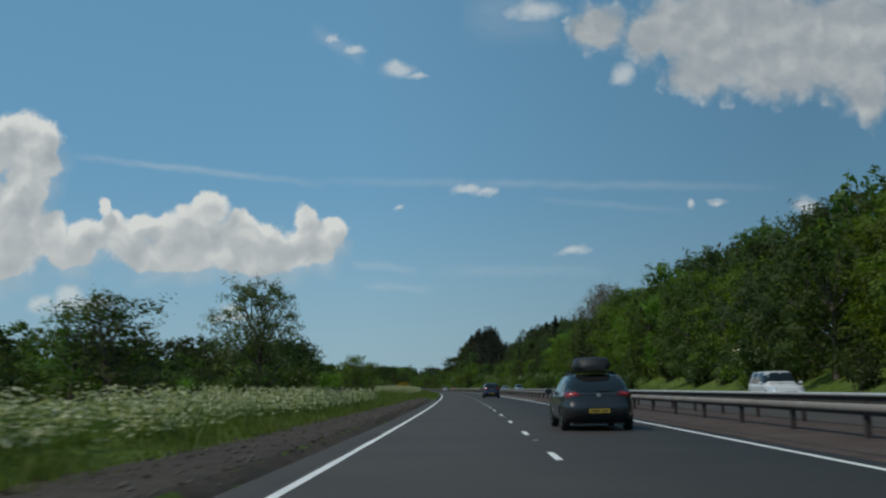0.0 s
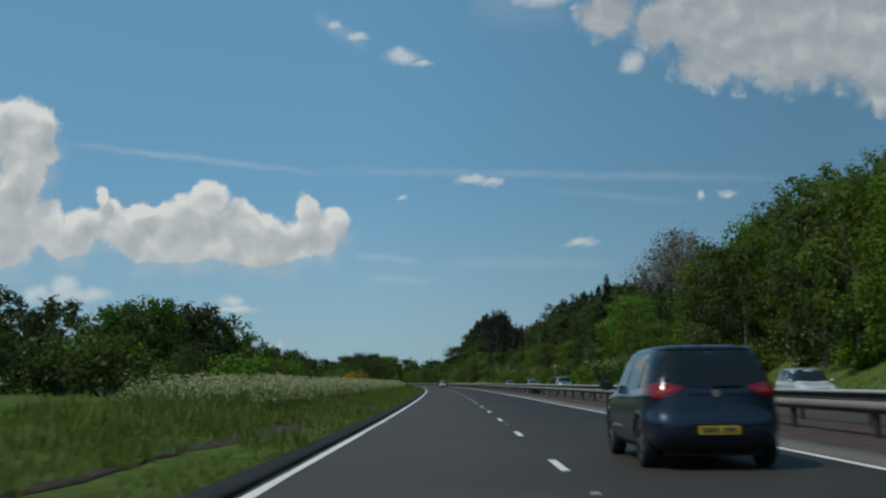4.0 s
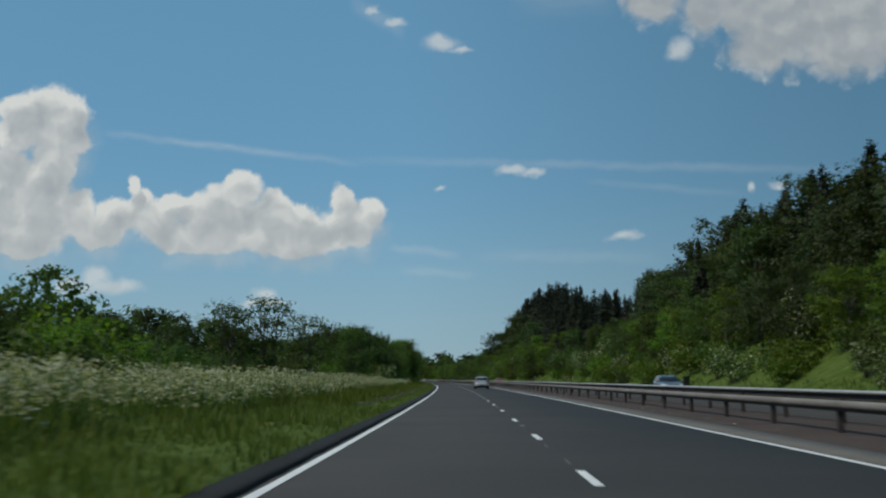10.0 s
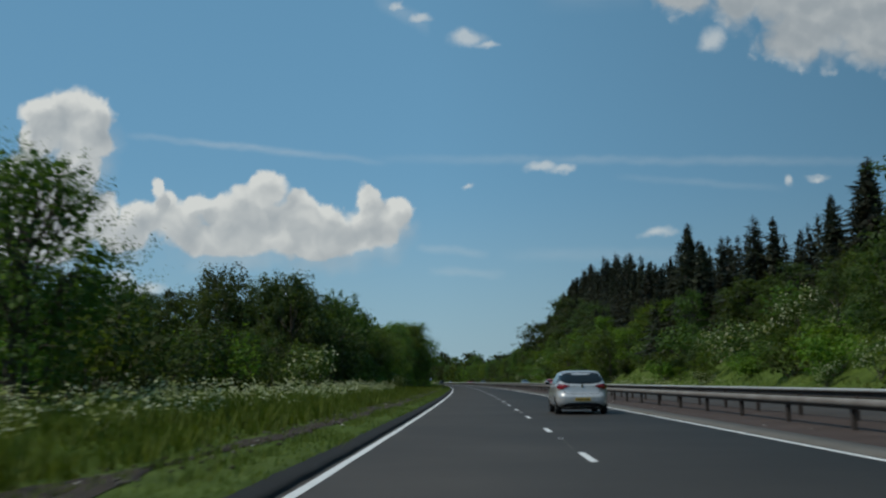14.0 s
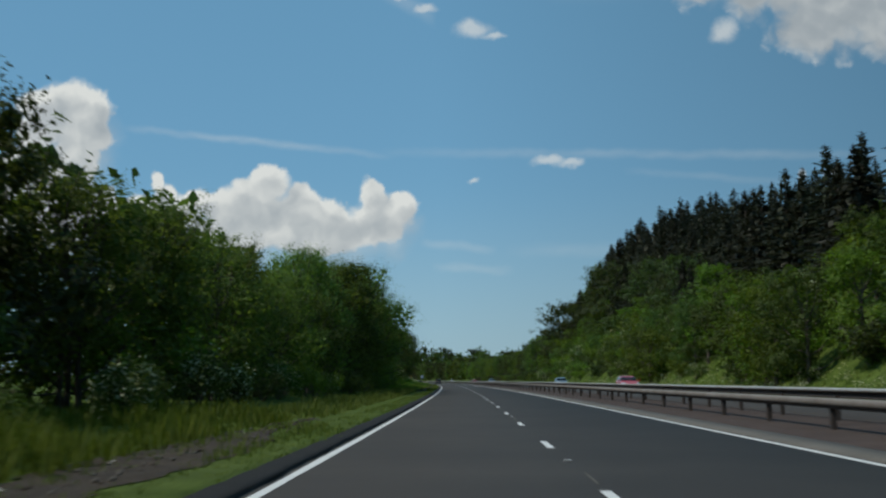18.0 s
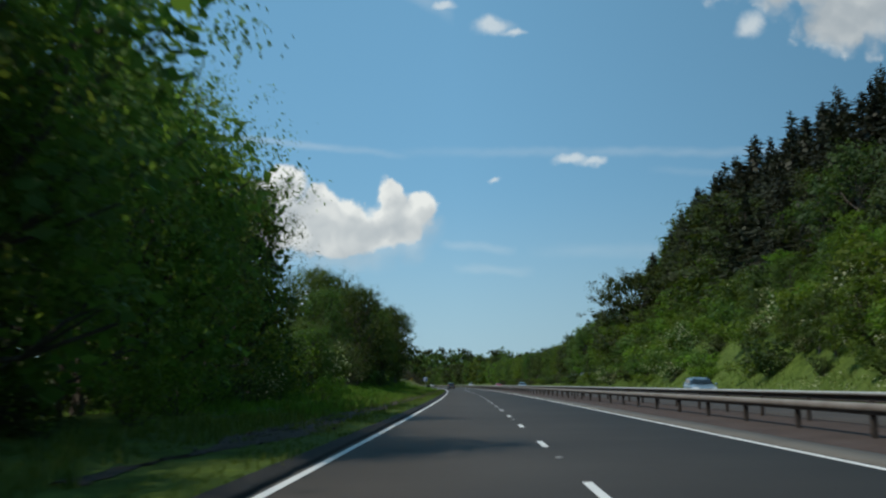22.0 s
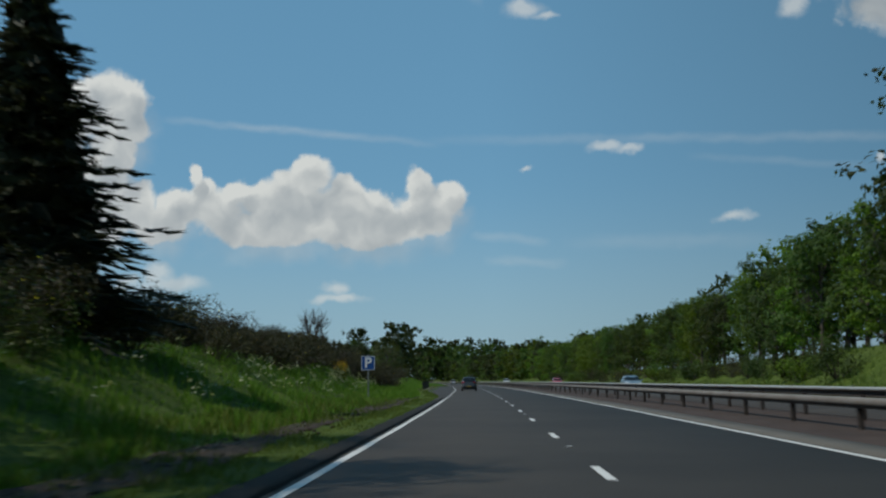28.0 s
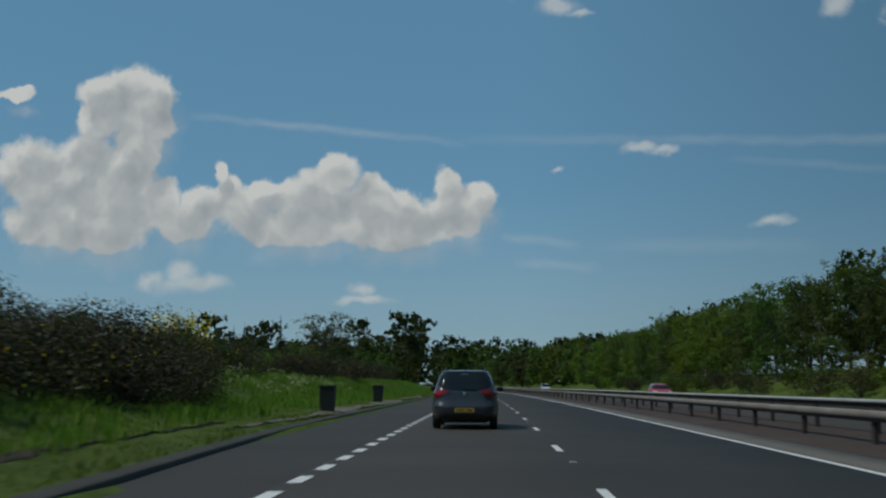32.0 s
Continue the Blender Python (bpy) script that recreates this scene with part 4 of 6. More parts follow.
def mid_wood(kinds, s0, s1, xa, xb, n, ha, hb, wide=1.0):
    """As far_wood, with finer leaves, for woods nearer to the road."""
    far_wood(["mid_" + k for k in kinds], s0, s1, xa, xb, n, ha, hb, wide)


# the right-hand slope: skyline (s, metres off the lane, height over the road) by stretch
SKYLINE = ((-40, 31, 16), (60, 31, 16.5), (100, 31, 17.2), (150, 31.5, 18.4), (200, 33, 18.8), (246, 36, 18), (260, 36, 15), (286, 37, 15.4), (298, 38, 18.6), (340, 39.5, 23.5), (370, 36, 23), (410, 37, 22.3), (445, 38, 20.4), (470, 33, 18.4), (490, 32, 19.8),
           (520, 33, 22), (545, 34.5, 21.8), (600, 39, 26.6), (640, 43, 33), (680, 45, 37), (719, 45, 38), (738, 40, 30), (742, 32, 17), (748, 29, 16), (770, 28, 13.8), (800, 27.5, 12.2), (838, 27, 11.4), (1000, 26, 11), (1500, 28, 14))


def skyline(s):
    return tuple(float(np.interp(s, [p[0] for p in SKYLINE], [p[k] for p in SKYLINE])) for k in (1, 2))


def slope_row(kinds, s0, s1, back, step, share, spread=1.5, off=None):
    """Trees along the slope, so many metres behind the skyline or at a set distance off the lane."""
    s = s0
    while s < s1:
        mid, top = skyline(s)
        o = (mid + back if off is None else off) + PLANT_RNG.uniform(-spread, spread)
        fat = 1.5 if "spruce" in kinds[0] else 1.0
        h = top * share * PLANT_RNG.uniform(0.88, 1.05) - float(ground_z(s, o))
        plant(kinds[int(PLANT_RNG.integers(0, len(kinds)))], s, o, max(h, 2.0), fat * PLANT_RNG.uniform(0.85, 1.15) * (1.0 if h > 7 else 1.3))
        s += step * PLANT_RNG.uniform(0.7, 1.3)


slope_row(("lime", "green", "dark", "lime"), 20, 215, 0, 4.8, 0.72, 2.0, 26.8)
slope_row(("lime", "back_green", "green", "dark"), 20, 215, 0, 5.0, 0.99)
slope_row(("back_green", "back_dark"), 20, 215, 5, 6.0, 1.03)
slope_row(("dark", "back_dark", "green"), 205, 262, 0, 5.0, 0.95)
slope_row(("green", "dark", "lime", "lime"), 205, 246, 0, 4.8, 0.52, 1.5, 27.5)
slope_row(("lime", "green"), 280, 300, 0, 5.0, 0.5, 1.5, 28.5)
slope_row(("dark", "green", "dark", "spruce"), 282, 420, -4, 4.4, 0.76)
slope_row(("green", "dark", "lime"), 290, 430, 0, 5.0, 0.46, 1.6, 28)
slope_row(("spruce", "dark", "spruce"), 262, 424, 0, 3.6, 0.97)
slope_row(("back_spruce",), 290, 424, 5, 4.5, 1.04)
for s_, o_, z_ in ((304, 33, 21.6), (343, 39.5, 24.0), (352, 36.5, 22.4), (362, 36, 22.3), (370, 33.5, 22.2), (445, 38.5, 21.8), (480, 27.5, 17.5), (484, 29.5, 21.8), (488, 30.5, 20.8), (491, 27.0, 16.0), (486, 26.0, 13.5), (477, 29.0, 18.5), (500, 33, 23.6)):
    plant("spruce", s_, o_, z_ - float(ground_z(s_, o_)), 1.4)
for s_, o_, z_, k_ in ((309, 48, 31, 0), (319, 51, 32.5, 1), (311, 43, 25, 1), (324, 49, 29, 0)):
    plant("pale", s_, o_, z_ - float(ground_z(s_, o_)), 0.95, k=k_)
for s_, o_, z_ in ((260, 29.0, 13.0), (268, 30.0, 14.6), (276, 30.0, 14.2), (560, 29.6, 14.2), (684, 37.5, 19.4), (612, 31, 14.5)):
    plant("lime", s_, o_, z_ - float(ground_z(s_, o_)), 1.3)
slope_row(("green", "dark", "lime"), 420, 520, -4, 5.0, 0.62)
slope_row(("spruce", "spruce", "back_spruce"), 420, 560, 0, 3.0, 1.0, 2.2)
slope_row(("lime", "green", "lime", "green"), 505, 738, -9, 4.6, 0.43, 2.0)
slope_row(("lime", "dark", "green"), 560, 738, -13, 6.0, 0.30, 2.0)
slope_row(("spruce",), 556, 740, -1, 3.0, 0.94)
slope_row(("spruce", "spruce", "dark"), 575, 738, -5.5, 5.0, 0.72)
slope_row(("spruce", "back_spruce"), 556, 738, 3, 3.6, 1.02)
slope_row(("back_spruce",), 440, 736, 7, 3.6, 1.08)
slope_row(("green", "lime", "green", "dark"), 728, 1000, 0.9, 4.2, 0.92)
slope_row(("hedge", "gorse", "bush"), 742, 960, 0, 7.0, 0.22, 0.8, 24.4)
slope_row(("back_green", "back_dark", "back_lime"), 735, 1000, 4, 6.0, 1.08)
wood(("bush", "thorn", "bush"), 60, 420, 21.8, 25.5, 60, 1.8, 3.6, 1.1)
wood(("bush", "bush", "bush", "thorn", "lime"), 415, 720, 23, 30, 110, 1.6, 3.4, 1.35)
wood(("bush", "thorn", "bush", "green"), 430, 720, 25.5, 33, 70, 2.2, 4.6, 1.4)
wood(("bush", "bush", "thorn", "bush"), 430, 705, 22.4, 25.5, 44, 1.0, 2.3, 1.6)
wood(("bush", "gorse"), 690, 940, 22.5, 25, 16, 1.2, 2.4)
for s_, o_ in ((344, 31), (347, 33), (436, 28.8), (330, 28), (376, 29), (600, 27)):
    plant("thorn", s_, o_, 4.6, 1.1)

# the left-hand side
plant("birch", 58.5, -10.9, 7.0, 1.12)
wood(("hedge", "hedge"), 55, 64, -12.5, -10.2, 4, 1.4, 2.2)
plant("young", 42, -13.6, 4.9, 1.9, k=0, label="low spreading tree with dark leaves beside the road")
plant("young", 43.5, -15.4, 4.7, 1.7, k=2)
wood(("dark", "bush", "green"), 70, 190, -48, -36, 34, 3.0, 4.8, 1.4)
for s_, o_, h_ in ((105, -10.1, 4.3), (107, -11.0, 3.8), (108.6, -9.7, 4.1), (111.5, -9.9, 3.4), (114, -8.9, 3.9), (117, -9.8, 3.0)):
    plant("sapling", s_, o_, h_, 1.15)
mid_wood(("dark", "green", "dark"), 90, 225, -64, -44, 26, 7.0, 9.8, 1.15)
mid_wood(("dark", "green", "dark"), 225, 430, -62, -42, 44, 10, 14, 1.05)
mid_wood(("dark", "dark", "green"), 248, 292, -42, -34, 11, 11.5, 13.6, 0.95)
wood(("dark", "green", "dark", "bush"), 190, 420, -40, -27, 46, 4.0, 7.5, 1.2)
mid_wood(("green", "dark"), 395, 520, -58, -36, 26, 9.5, 12)
plant("broom", 217, -9.0, 2.15, 1.2)
plant("broom", 219.5, -10.2, 1.5, 1.2)
plant("young", 312, -13.2, 5.6, 1.4, k=0)
plant("young", 314, -11.2, 6.1, 1.4, k=2)
plant("young", 325, -10.6, 5.6, 1.5, k=2)
plant("hedge", 318, -11.5, 2.6, 1.2)
wood(("hedge", "thorn", "hedge", "bush"), 290, 385, -20, -14.5, 18, 2.2, 3.8, 1.2)
plant("close", 370, -11.3, 7.1, 1.15, k=3, label="dense rounded dark green tree beside the verge")
wood(("green", "dark", "green"), 390, 425, -26, -17, 13, 6.0, 7.8, 1.0)
wood(("green", "dark", "dark"), 425, 468, -25, -14.5, 17, 8.8, 10.4, 0.95)
wood(("bush", "hedge", "hedge"), 380, 440, -15.5, -12.5, 12, 2.5, 4.2, 1.2)
wood(("green", "dark", "hedge"), 402, 442, -16, -12.5, 9, 4.2, 6.2, 1.1)
plant("thorn", 406, -9.2, 3.4, 1.1)
wood(("green", "dark"), 440, 474, -15.5, -11.5, 10, 8.0, 9.8, 1.0)
wood(("close",), 472, 497, -12.8, -10.6, 6, 7.4, 8.3, 1.2)
wood(("close",), 497, 516, -11.5, -9.0, 4, 6.9, 7.9, 1.15)
wood(("close",), 516, 545, -11.8, -8.8, 8, 9.8, 11.0, 1.1)
wood(("close",), 545, 568, -11.3, -9.0, 6, 11.2, 12.5, 1.03)
wood(("close",), 568, 584, -11.7, -9.9, 4, 10.2, 11.2, 0.95)
wood(("back_green", "back_dark"), 470, 515, -19, -14, 6, 9, 10.5, 1.1)
wood(("back_green", "back_dark"), 515, 586, -20, -14, 8, 10, 12, 1.05)
wood(("hedge", "hedge", "thorn"), 440, 588, -8.6, -7.0, 28, 1.0, 2.0, 1.1)
wood(("hedge", "thorn", "hedge"), 586, 612, -13.5, -8.6, 13, 2.4, 3.8, 1.1)
plant("sallow", 617, -9.7, 4.5, 1.0, k=0)
plant("sallow", 622, -10.9, 4.3, 1.0, k=1)
for s_, o_, h_, k_ in ((595.5, -9.3, 4.3, 3), (600, -10.0, 4.8, 3), (605, -10.6, 5.2, 3)):
    plant("close", s_, o_, h_, 1.25, k=k_, label="low bushy dark green tree beside the verge")
plant("young", 608, -14.2, 7.4, 1.1, k=0)
wood(("green", "dark", "hedge"), 590, 620, -19, -13.5, 8, 4.5, 6.2, 1.1)
for s_, o_, h_, k_ in ((627, -12.4, 9.2, 3), (632, -10.4, 10.2, 3), (636, -12.8, 11.4, 3), (640, -11.0, 10.2, 3), (645, -13.2, 10.4, 3), (640, -14.8, 12.3, 0)):
    plant("close", s_, o_, h_, 1.0, k=k_)
wood(("dark", "back_dark", "dark"), 640, 690, -18, -13.5, 12, 8.5, 10.5, 1.0)
wood(("hedge", "hedge", "hedge"), 470, 640, -15.5, -11, 36, 2.5, 4.5, 1.3)
for s_, o_, h_, k_ in ((660, -10.2, 9.4, 3), (668, -11.2, 9.8, 1), (677, -9.9, 11.0, 3), (682, -9.4, 10.5, 3), (687, -11.6, 10.5, 3)):
    plant("close", s_, o_, h_, 1.0, k=k_)
plant("conifer", 702, -12.9, 12.4, 1.6, k=0)
plant("conifer", 655, -10.8, 6.8, 1.7, k=1)
plant("conifer", 664, -11.0, 7.4, 1.7, k=0)
wood(("hedge", "bush"), 620, 686, -13.0, -10.2, 16, 1.8, 3.0, 1.2)
plant("broom", 705, -12.6, 1.5, 0.85)
wood(("gorse", "gorse", "hedge"), 684, 706, -13, -9.8, 14, 1.4, 2.4, 1.2)
wood(("hedge",), 640, 700, -10, -8.6, 7, 1.0, 1.8)
wood(("gorse",), 706, 740, -17, -11.4, 24, 1.6, 2.4, 1.2)
wood(("gorse",), 740, 800, -17, -11.2, 38, 1.5, 2.3, 1.3)
wood(("gorse",), 714, 752, -12.2, -9.3, 18, 1.4, 2.1, 1.2)
wood(("gorse",), 752, 804, -11.8, -8.8, 24, 1.6, 2.5, 1.25)
wood(("gorse",), 750, 806, -13.4, -11.2, 24, 1.3, 2.0, 1.3)
wood(("gorse", "bush"), 706, 800, -26, -18, 20, 2.2, 3.4, 1.2)
plant("green", 732, -16.5, 2.8, 1.1)
plant("dead", 756, -12.4, 4.8, 1.0)
plant("broom", 743.5, -8.9, 1.3, 0.8)
plant("thorn", 741, -8.6, 1.3, 1.1)
wood(("gorse", "gorse", "gorse", "bush"), 790, 960, -20, -13.4, 84, 1.6, 2.6, 1.25)
plant("broom", 822, -17, 3.1, 1.1)
plant("young", 861, -13.6, 6.4, 1.7, k=1)
far_wood(("green", "dark", "spruce"), 900, 1100, -44, -20, 36, 4.5, 7.5)
far_wood(("dark", "green", "spruce", "spruce"), 1060, 1500, -70, -15, 95, 8, 13)
far_wood(("spruce", "dark", "spruce", "green"), 1380, 1640, -260, -2, 110, 22, 34)
far_wood(("spruce", "dark", "green"), 1400, 1640, 2, 160, 70, 20, 32)
far_wood(("green", "dark", "lime"), 990, 1500, 23, 36, 120, 8.5, 13)
far_wood(("spruce", "dark", "spruce"), 1130, 1380, -110, -12, 70, 17, 26)
far_wood(("dark", "green"), 20, 420, -130, -70, 50, 10, 14, 1.2)
far_wood(("dark", "green"), 640, 1100, -110, -45, 44, 5, 9, 1.2)
for kind, (vs, fs, _) in FAR.items():
    if vs:
        ob = new("far_wood", array_mesh("far_wood", np.concatenate(vs), np.concatenate(fs), {"lime": M_LIME, "green": M_GREEN, "dark": M_DARKLEAF, "spruce": M_NEEDLE}[kind]))
        tagged(ob, {"lime": "bright green distant trees", "green": "mid-green distant broadleaf wood", "dark": "dark green distant broadleaf wood", "spruce": "dark distant spruce wood"}[kind] + " beyond the verges", "wood", kind="stuff")
for pool_kind, pool in KINDS.items():
    for k, src in enumerate(pool):
        if (pool_kind, k) not in USED:
            for o in (*src.children, src):
                bpy.data.objects.remove(o)

# ---------------------------------------------------------------- grass and flowers of the verges
GRASS_RNG = np.random.default_rng(11)


def scatter(s0, s1, xa, xb, n):
    s = GRASS_RNG.uniform(s0, s1, n)
    off = GRASS_RNG.uniform(xa, xb, n)
    return s, off


def tufts(name, s, off, high, wide, material, label, blades=4, lean=0.45):
    """Grass: each tuft is a few bent blades."""
    n = len(s)
    off = np.where(off < 0, off - lay_of(s) + kerb_in(s), off)
    base = places(s, off, ground_z(s, off) - 0.02)
    vs, fs = [], []
    for b in range(blades):
        a = GRASS_RNG.uniform(0, 2 * np.pi, n)
        d = np.stack([np.cos(a), np.sin(a), 0 * a], -1)
        sd = np.stack([-np.sin(a), np.cos(a), 0 * a], -1)
        h = (high * np.clip(0.9 + 0.35 * np.sin(s * 0.83 + off * 1.9) + 0.3 * np.sin(s * 0.31 - off * 1.1), 0.35, 1.6) * GRASS_RNG.uniform(0.55, 1.25, n))[:, None]
        foot = base + d * GRASS_RNG.uniform(0, wide * 2.5, (n, 1))
        ln = GRASS_RNG.uniform(0.1, lean, (n, 1))
        up = np.array([0, 0, 1.0])
        w = wide * GRASS_RNG.uniform(0.6, 1.3, (n, 1))
        v = np.stack([foot - sd * w / 2, foot + sd * w / 2, foot + up * h * 0.62 + d * h * ln * 0.45 + sd * w * 0.35, foot + up * h + d * h * ln], 1)
        vs.append(v.reshape(-1, 3))
    allv = np.concatenate(vs)
    i = np.arange(len(allv) // 4) * 4
    ob = new(name, array_mesh(name, allv, np.stack([i, i + 1, i + 2, i + 3], -1), material))
    return tagged(ob, label, "grass", kind="stuff")


def soil_free(s, off):
    bad = ((s > -100) & (s < 112) & (off > -4.5)) | ((((s > 292) & (s < 470)) | ((s > 540) & (s < 738))) & (off > -4.75) & (off < -3.75))
    return ~bad


def grass_band(s0, s1, xa, xb, n, high, wide, label, material=None, blades=4):
    s, off = scatter(s0, s1, xa, xb, n)
    keep = soil_free(s, off)
    return tufts("grass", s[keep], off[keep], high, wide, material or M_BLADE, label, blades)


grass_band(-10, 960, -3.7, -2.50, 24000, 0.085, 0.02, "short trampled grass along the kerb")
grass_band(-10, 730, -7.0, -4.2, 26000, 0.27, 0.028, "long green verge grass beside the road")
grass_band(-10, 450, -13.0, -6.5, 24000, 0.42, 0.034, "tall meadow grass behind the verge")
grass_band(290, 470, -12.5, -4.4, 20000, 0.40, 0.034, "lush tall green grass behind the rut", M_LUSH)
grass_band(120, 290, -7.6, -2.7, 12000, 0.20, 0.028, "fresh green grass of the mown verge")
grass_band(560, 960, -12.0, -4.0, 30000, 0.30, 0.032, "lush green grass on the bank", M_LUSH)
grass_band(60, 900, 18.6, 23.5, 15000, 0.28, 0.05, "fresh green grass along the far verge", blades=3)
grass_band(420, 760, 22.0, 30.0, 5000, 0.36, 0.06, "rough grass on the far slope", blades=3)


def parsley(s, off, high, label):
    """Cow parsley: a stalk, side stalks and flat white flower heads."""
    n = len(s)
    off = np.where(off < 0, off - lay_of(s) + kerb_in(s), off)
    base = places(s, off, ground_z(s, off) - 0.02)
    h = high * GRASS_RNG.uniform(0.45, 1.25, n)
    stalk_v, head_v = [], []
    for b in range(5):
        a = GRASS_RNG.uniform(0, 2 * np.pi, n)
        d = np.stack([np.cos(a), np.sin(a), 0 * a], -1)
        sd = np.stack([-np.sin(a), np.cos(a), 0 * a], -1)
        top_h = (h * (1.0 if b == 0 else 1) * GRASS_RNG.uniform(0.5, 1.0, n))[:, None]
        start = base + np.array([0, 0, 1.0]) * top_h * (0.0 if b == 0 else 0.5)
        reach = (0.02 if b == 0 else 0.22) * GRASS_RNG.uniform(0.5, 1.2, (n, 1))
        tip = base + np.array([0, 0, 1.0]) * top_h + d * reach
        stalk_v.append(np.stack([start - sd * 0.007, start + sd * 0.007, tip + sd * 0.004, tip - sd * 0.004], 1).reshape(-1, 3))
        for c in range(3):
            r = GRASS_RNG.uniform(0.020, 0.052, (n, 1))
            mid = tip + np.concatenate([GRASS_RNG.normal(0, 0.04, (n, 2)), GRASS_RNG.normal(0, 0.015, (n, 1))], 1)
            t1 = GRASS_RNG.normal(0, 1, (n, 3)) * np.array([1, 1, 0.3])
            t1 /= np.linalg.norm(t1, axis=1, keepdims=True)
            t2 = np.cross(t1, np.array([0, 0, 1.0]) + GRASS_RNG.normal(0, 0.5, (n, 3)))
            head_v.append(np.stack([mid - t1 * r, mid - t2 * r, mid + t1 * r, mid + t2 * r], 1).reshape(-1, 3))
    sv, hv = np.concatenate(stalk_v), np.concatenate(head_v)
    i, j = np.arange(len(sv) // 4) * 4, np.arange(len(hv) // 4) * 4
    ob = new("cow_parsley", array_mesh("cow_parsley", sv, np.stack([i, i + 1, i + 2, i + 3], -1), M_STALK))
    tagged(ob, label, "wildflowers", kind="stuff")
    fl = new("flower_heads", array_mesh("flower_heads", hv, np.stack([j, j + 1, j + 2, j + 3], -1), M_BLOSSOM))
    fl.parent = ob
    tagged(fl, "lacy white flower heads", kind="stuff")


def flower_band(s0, s1, xa, xb, n, high, label):
    s, off = scatter(s0, s1, xa, xb, n)
    clump = np.sin(s * 0.55 + off * 0.9) + np.sin(s * 0.23 - off * 1.7) + GRASS_RNG.normal(0, 0.6, n)
    keep = clump > -0.4
    parsley(s[keep], off[keep], high, label)


flower_band(6, 74, -10.5, -5.6, 3200, 0.9, "white cow parsley in the meadow beside the road")
flower_band(140, 345, -12.0, -6.6, 16500, 1.12, "dense white cow parsley along the meadow")
flower_band(345, 440, -11.0, -6.6, 1300, 0.9, "scattered cow parsley in tall grass")
flower_band(690, 850, -11.5, -7.5, 700, 0.7, "sparse cow parsley on the grassy bank")
flower_band(440, 600, 20.0, 23.0, 700, 0.8, "sparse cow parsley along the far verge")

# grit and stones on the bare soil
stone_rng = np.random.default_rng(3)
st_s = np.concatenate([stone_rng.uniform(-5, 112, 900), stone_rng.uniform(292, 470, 900), stone_rng.uniform(545, 735, 900)])
st_o = np.concatenate([stone_rng.uniform(-4.6, -2.6, 900), stone_rng.uniform(-4.3, -3.3, 1800)])
st_r = stone_rng.uniform(0.012, 0.05, len(st_s))
st_c = places(st_s, st_o, ground_z(st_s, st_o) + 0.03 + st_r * 0.3)
octa = np.array([(1, 0, 0), (0, 1, 0), (-1, 0, 0), (0, -1, 0), (0, 0, 0.7), (0, 0, -0.7)])
st_v = (st_c[:, None, :] + octa[None] * st_r[:, None, None] * stone_rng.uniform(0.6, 1.3, (len(st_s), 6, 3))).reshape(-1, 3)
tri = np.array([(0, 1, 4), (1, 2, 4), (2, 3, 4), (3, 0, 4), (1, 0, 5), (2, 1, 5), (3, 2, 5), (0, 3, 5)])
stones = new("grit", array_mesh("grit", st_v, (tri[None] + 6 * np.arange(len(st_s))[:, None, None]).reshape(-1, 3), M_STRIP))
tagged(stones, "loose grey grit and small stones on bare soil", "grit", kind="stuff")

cl_s = np.concatenate([stone_rng.uniform(-5, 112, 1500), stone_rng.uniform(296, 466, 1300), stone_rng.uniform(548, 732, 1400)])
cl_o = np.concatenate([stone_rng.uniform(-4.9, -2.5, 1500), stone_rng.normal(-3.8, 0.33, 2700)])
cl_r = stone_rng.uniform(0.015, 0.075, len(cl_s))
cl_c = places(cl_s, cl_o, ground_z(cl_s, cl_o) + 0.02 + cl_r * 0.15)
cl_v = (cl_c[:, None, :] + octa[None] * cl_r[:, None, None] * stone_rng.uniform(0.5, 1.4, (len(cl_s), 6, 3)) * np.array([1, 1, 0.7])).reshape(-1, 3)
clods = new("soil_clods", array_mesh("soil_clods", cl_v, (tri[None] + 6 * np.arange(len(cl_s))[:, None, None]).reshape(-1, 3), M_SOIL))
tagged(clods, "dark crumbled clods of soil along the ruts", "soil", kind="stuff")
e_s = np.concatenate([GRASS_RNG.uniform(0, 112, 2500), GRASS_RNG.uniform(296, 466, 4500), GRASS_RNG.uniform(548, 732, 4500)])
e_o = np.concatenate([GRASS_RNG.normal(-4.7, 0.25, 2500), np.where(GRASS_RNG.random(9000) < 0.5, GRASS_RNG.normal(-4.35, 0.16, 9000), GRASS_RNG.normal(-3.5, 0.14, 9000))])
tufts("grass", e_s, e_o, 0.16, 0.02, M_BLADE, "ragged grass tufts at the edges of the ruts", 3)

M_LITTER = plain("pale_litter", (0.55, 0.54, 0.50), 0.8)
lt_n = 70
lt_s = np.concatenate([stone_rng.uniform(300, 465, 35), stone_rng.uniform(180, 420, 35)])
lt_o = np.concatenate([stone_rng.normal(-3.95, 0.3, 35), stone_rng.uniform(6.9, 7.9, 35)])
lt_c = places(lt_s, lt_o, np.where(lt_o < 0, ground_z(lt_s, lt_o) + 0.045, 0.055))
lt_q = np.array([(-1, -1, 0), (1, -0.8, 0.5), (0.8, 1, 0.1), (-0.9, 0.7, 0.6)])
lt_v = (lt_c[:, None, :] + lt_q[None] * stone_rng.uniform(0.02, 0.055, (lt_n, 1, 1)) * stone_rng.uniform(0.5, 1.3, (lt_n, 4, 3))).reshape(-1, 3)
lt_i = np.arange(lt_n) * 4
litter = new("litter", array_mesh("litter", lt_v, np.stack([lt_i, lt_i + 1, lt_i + 2, lt_i + 3], -1), M_LITTER))
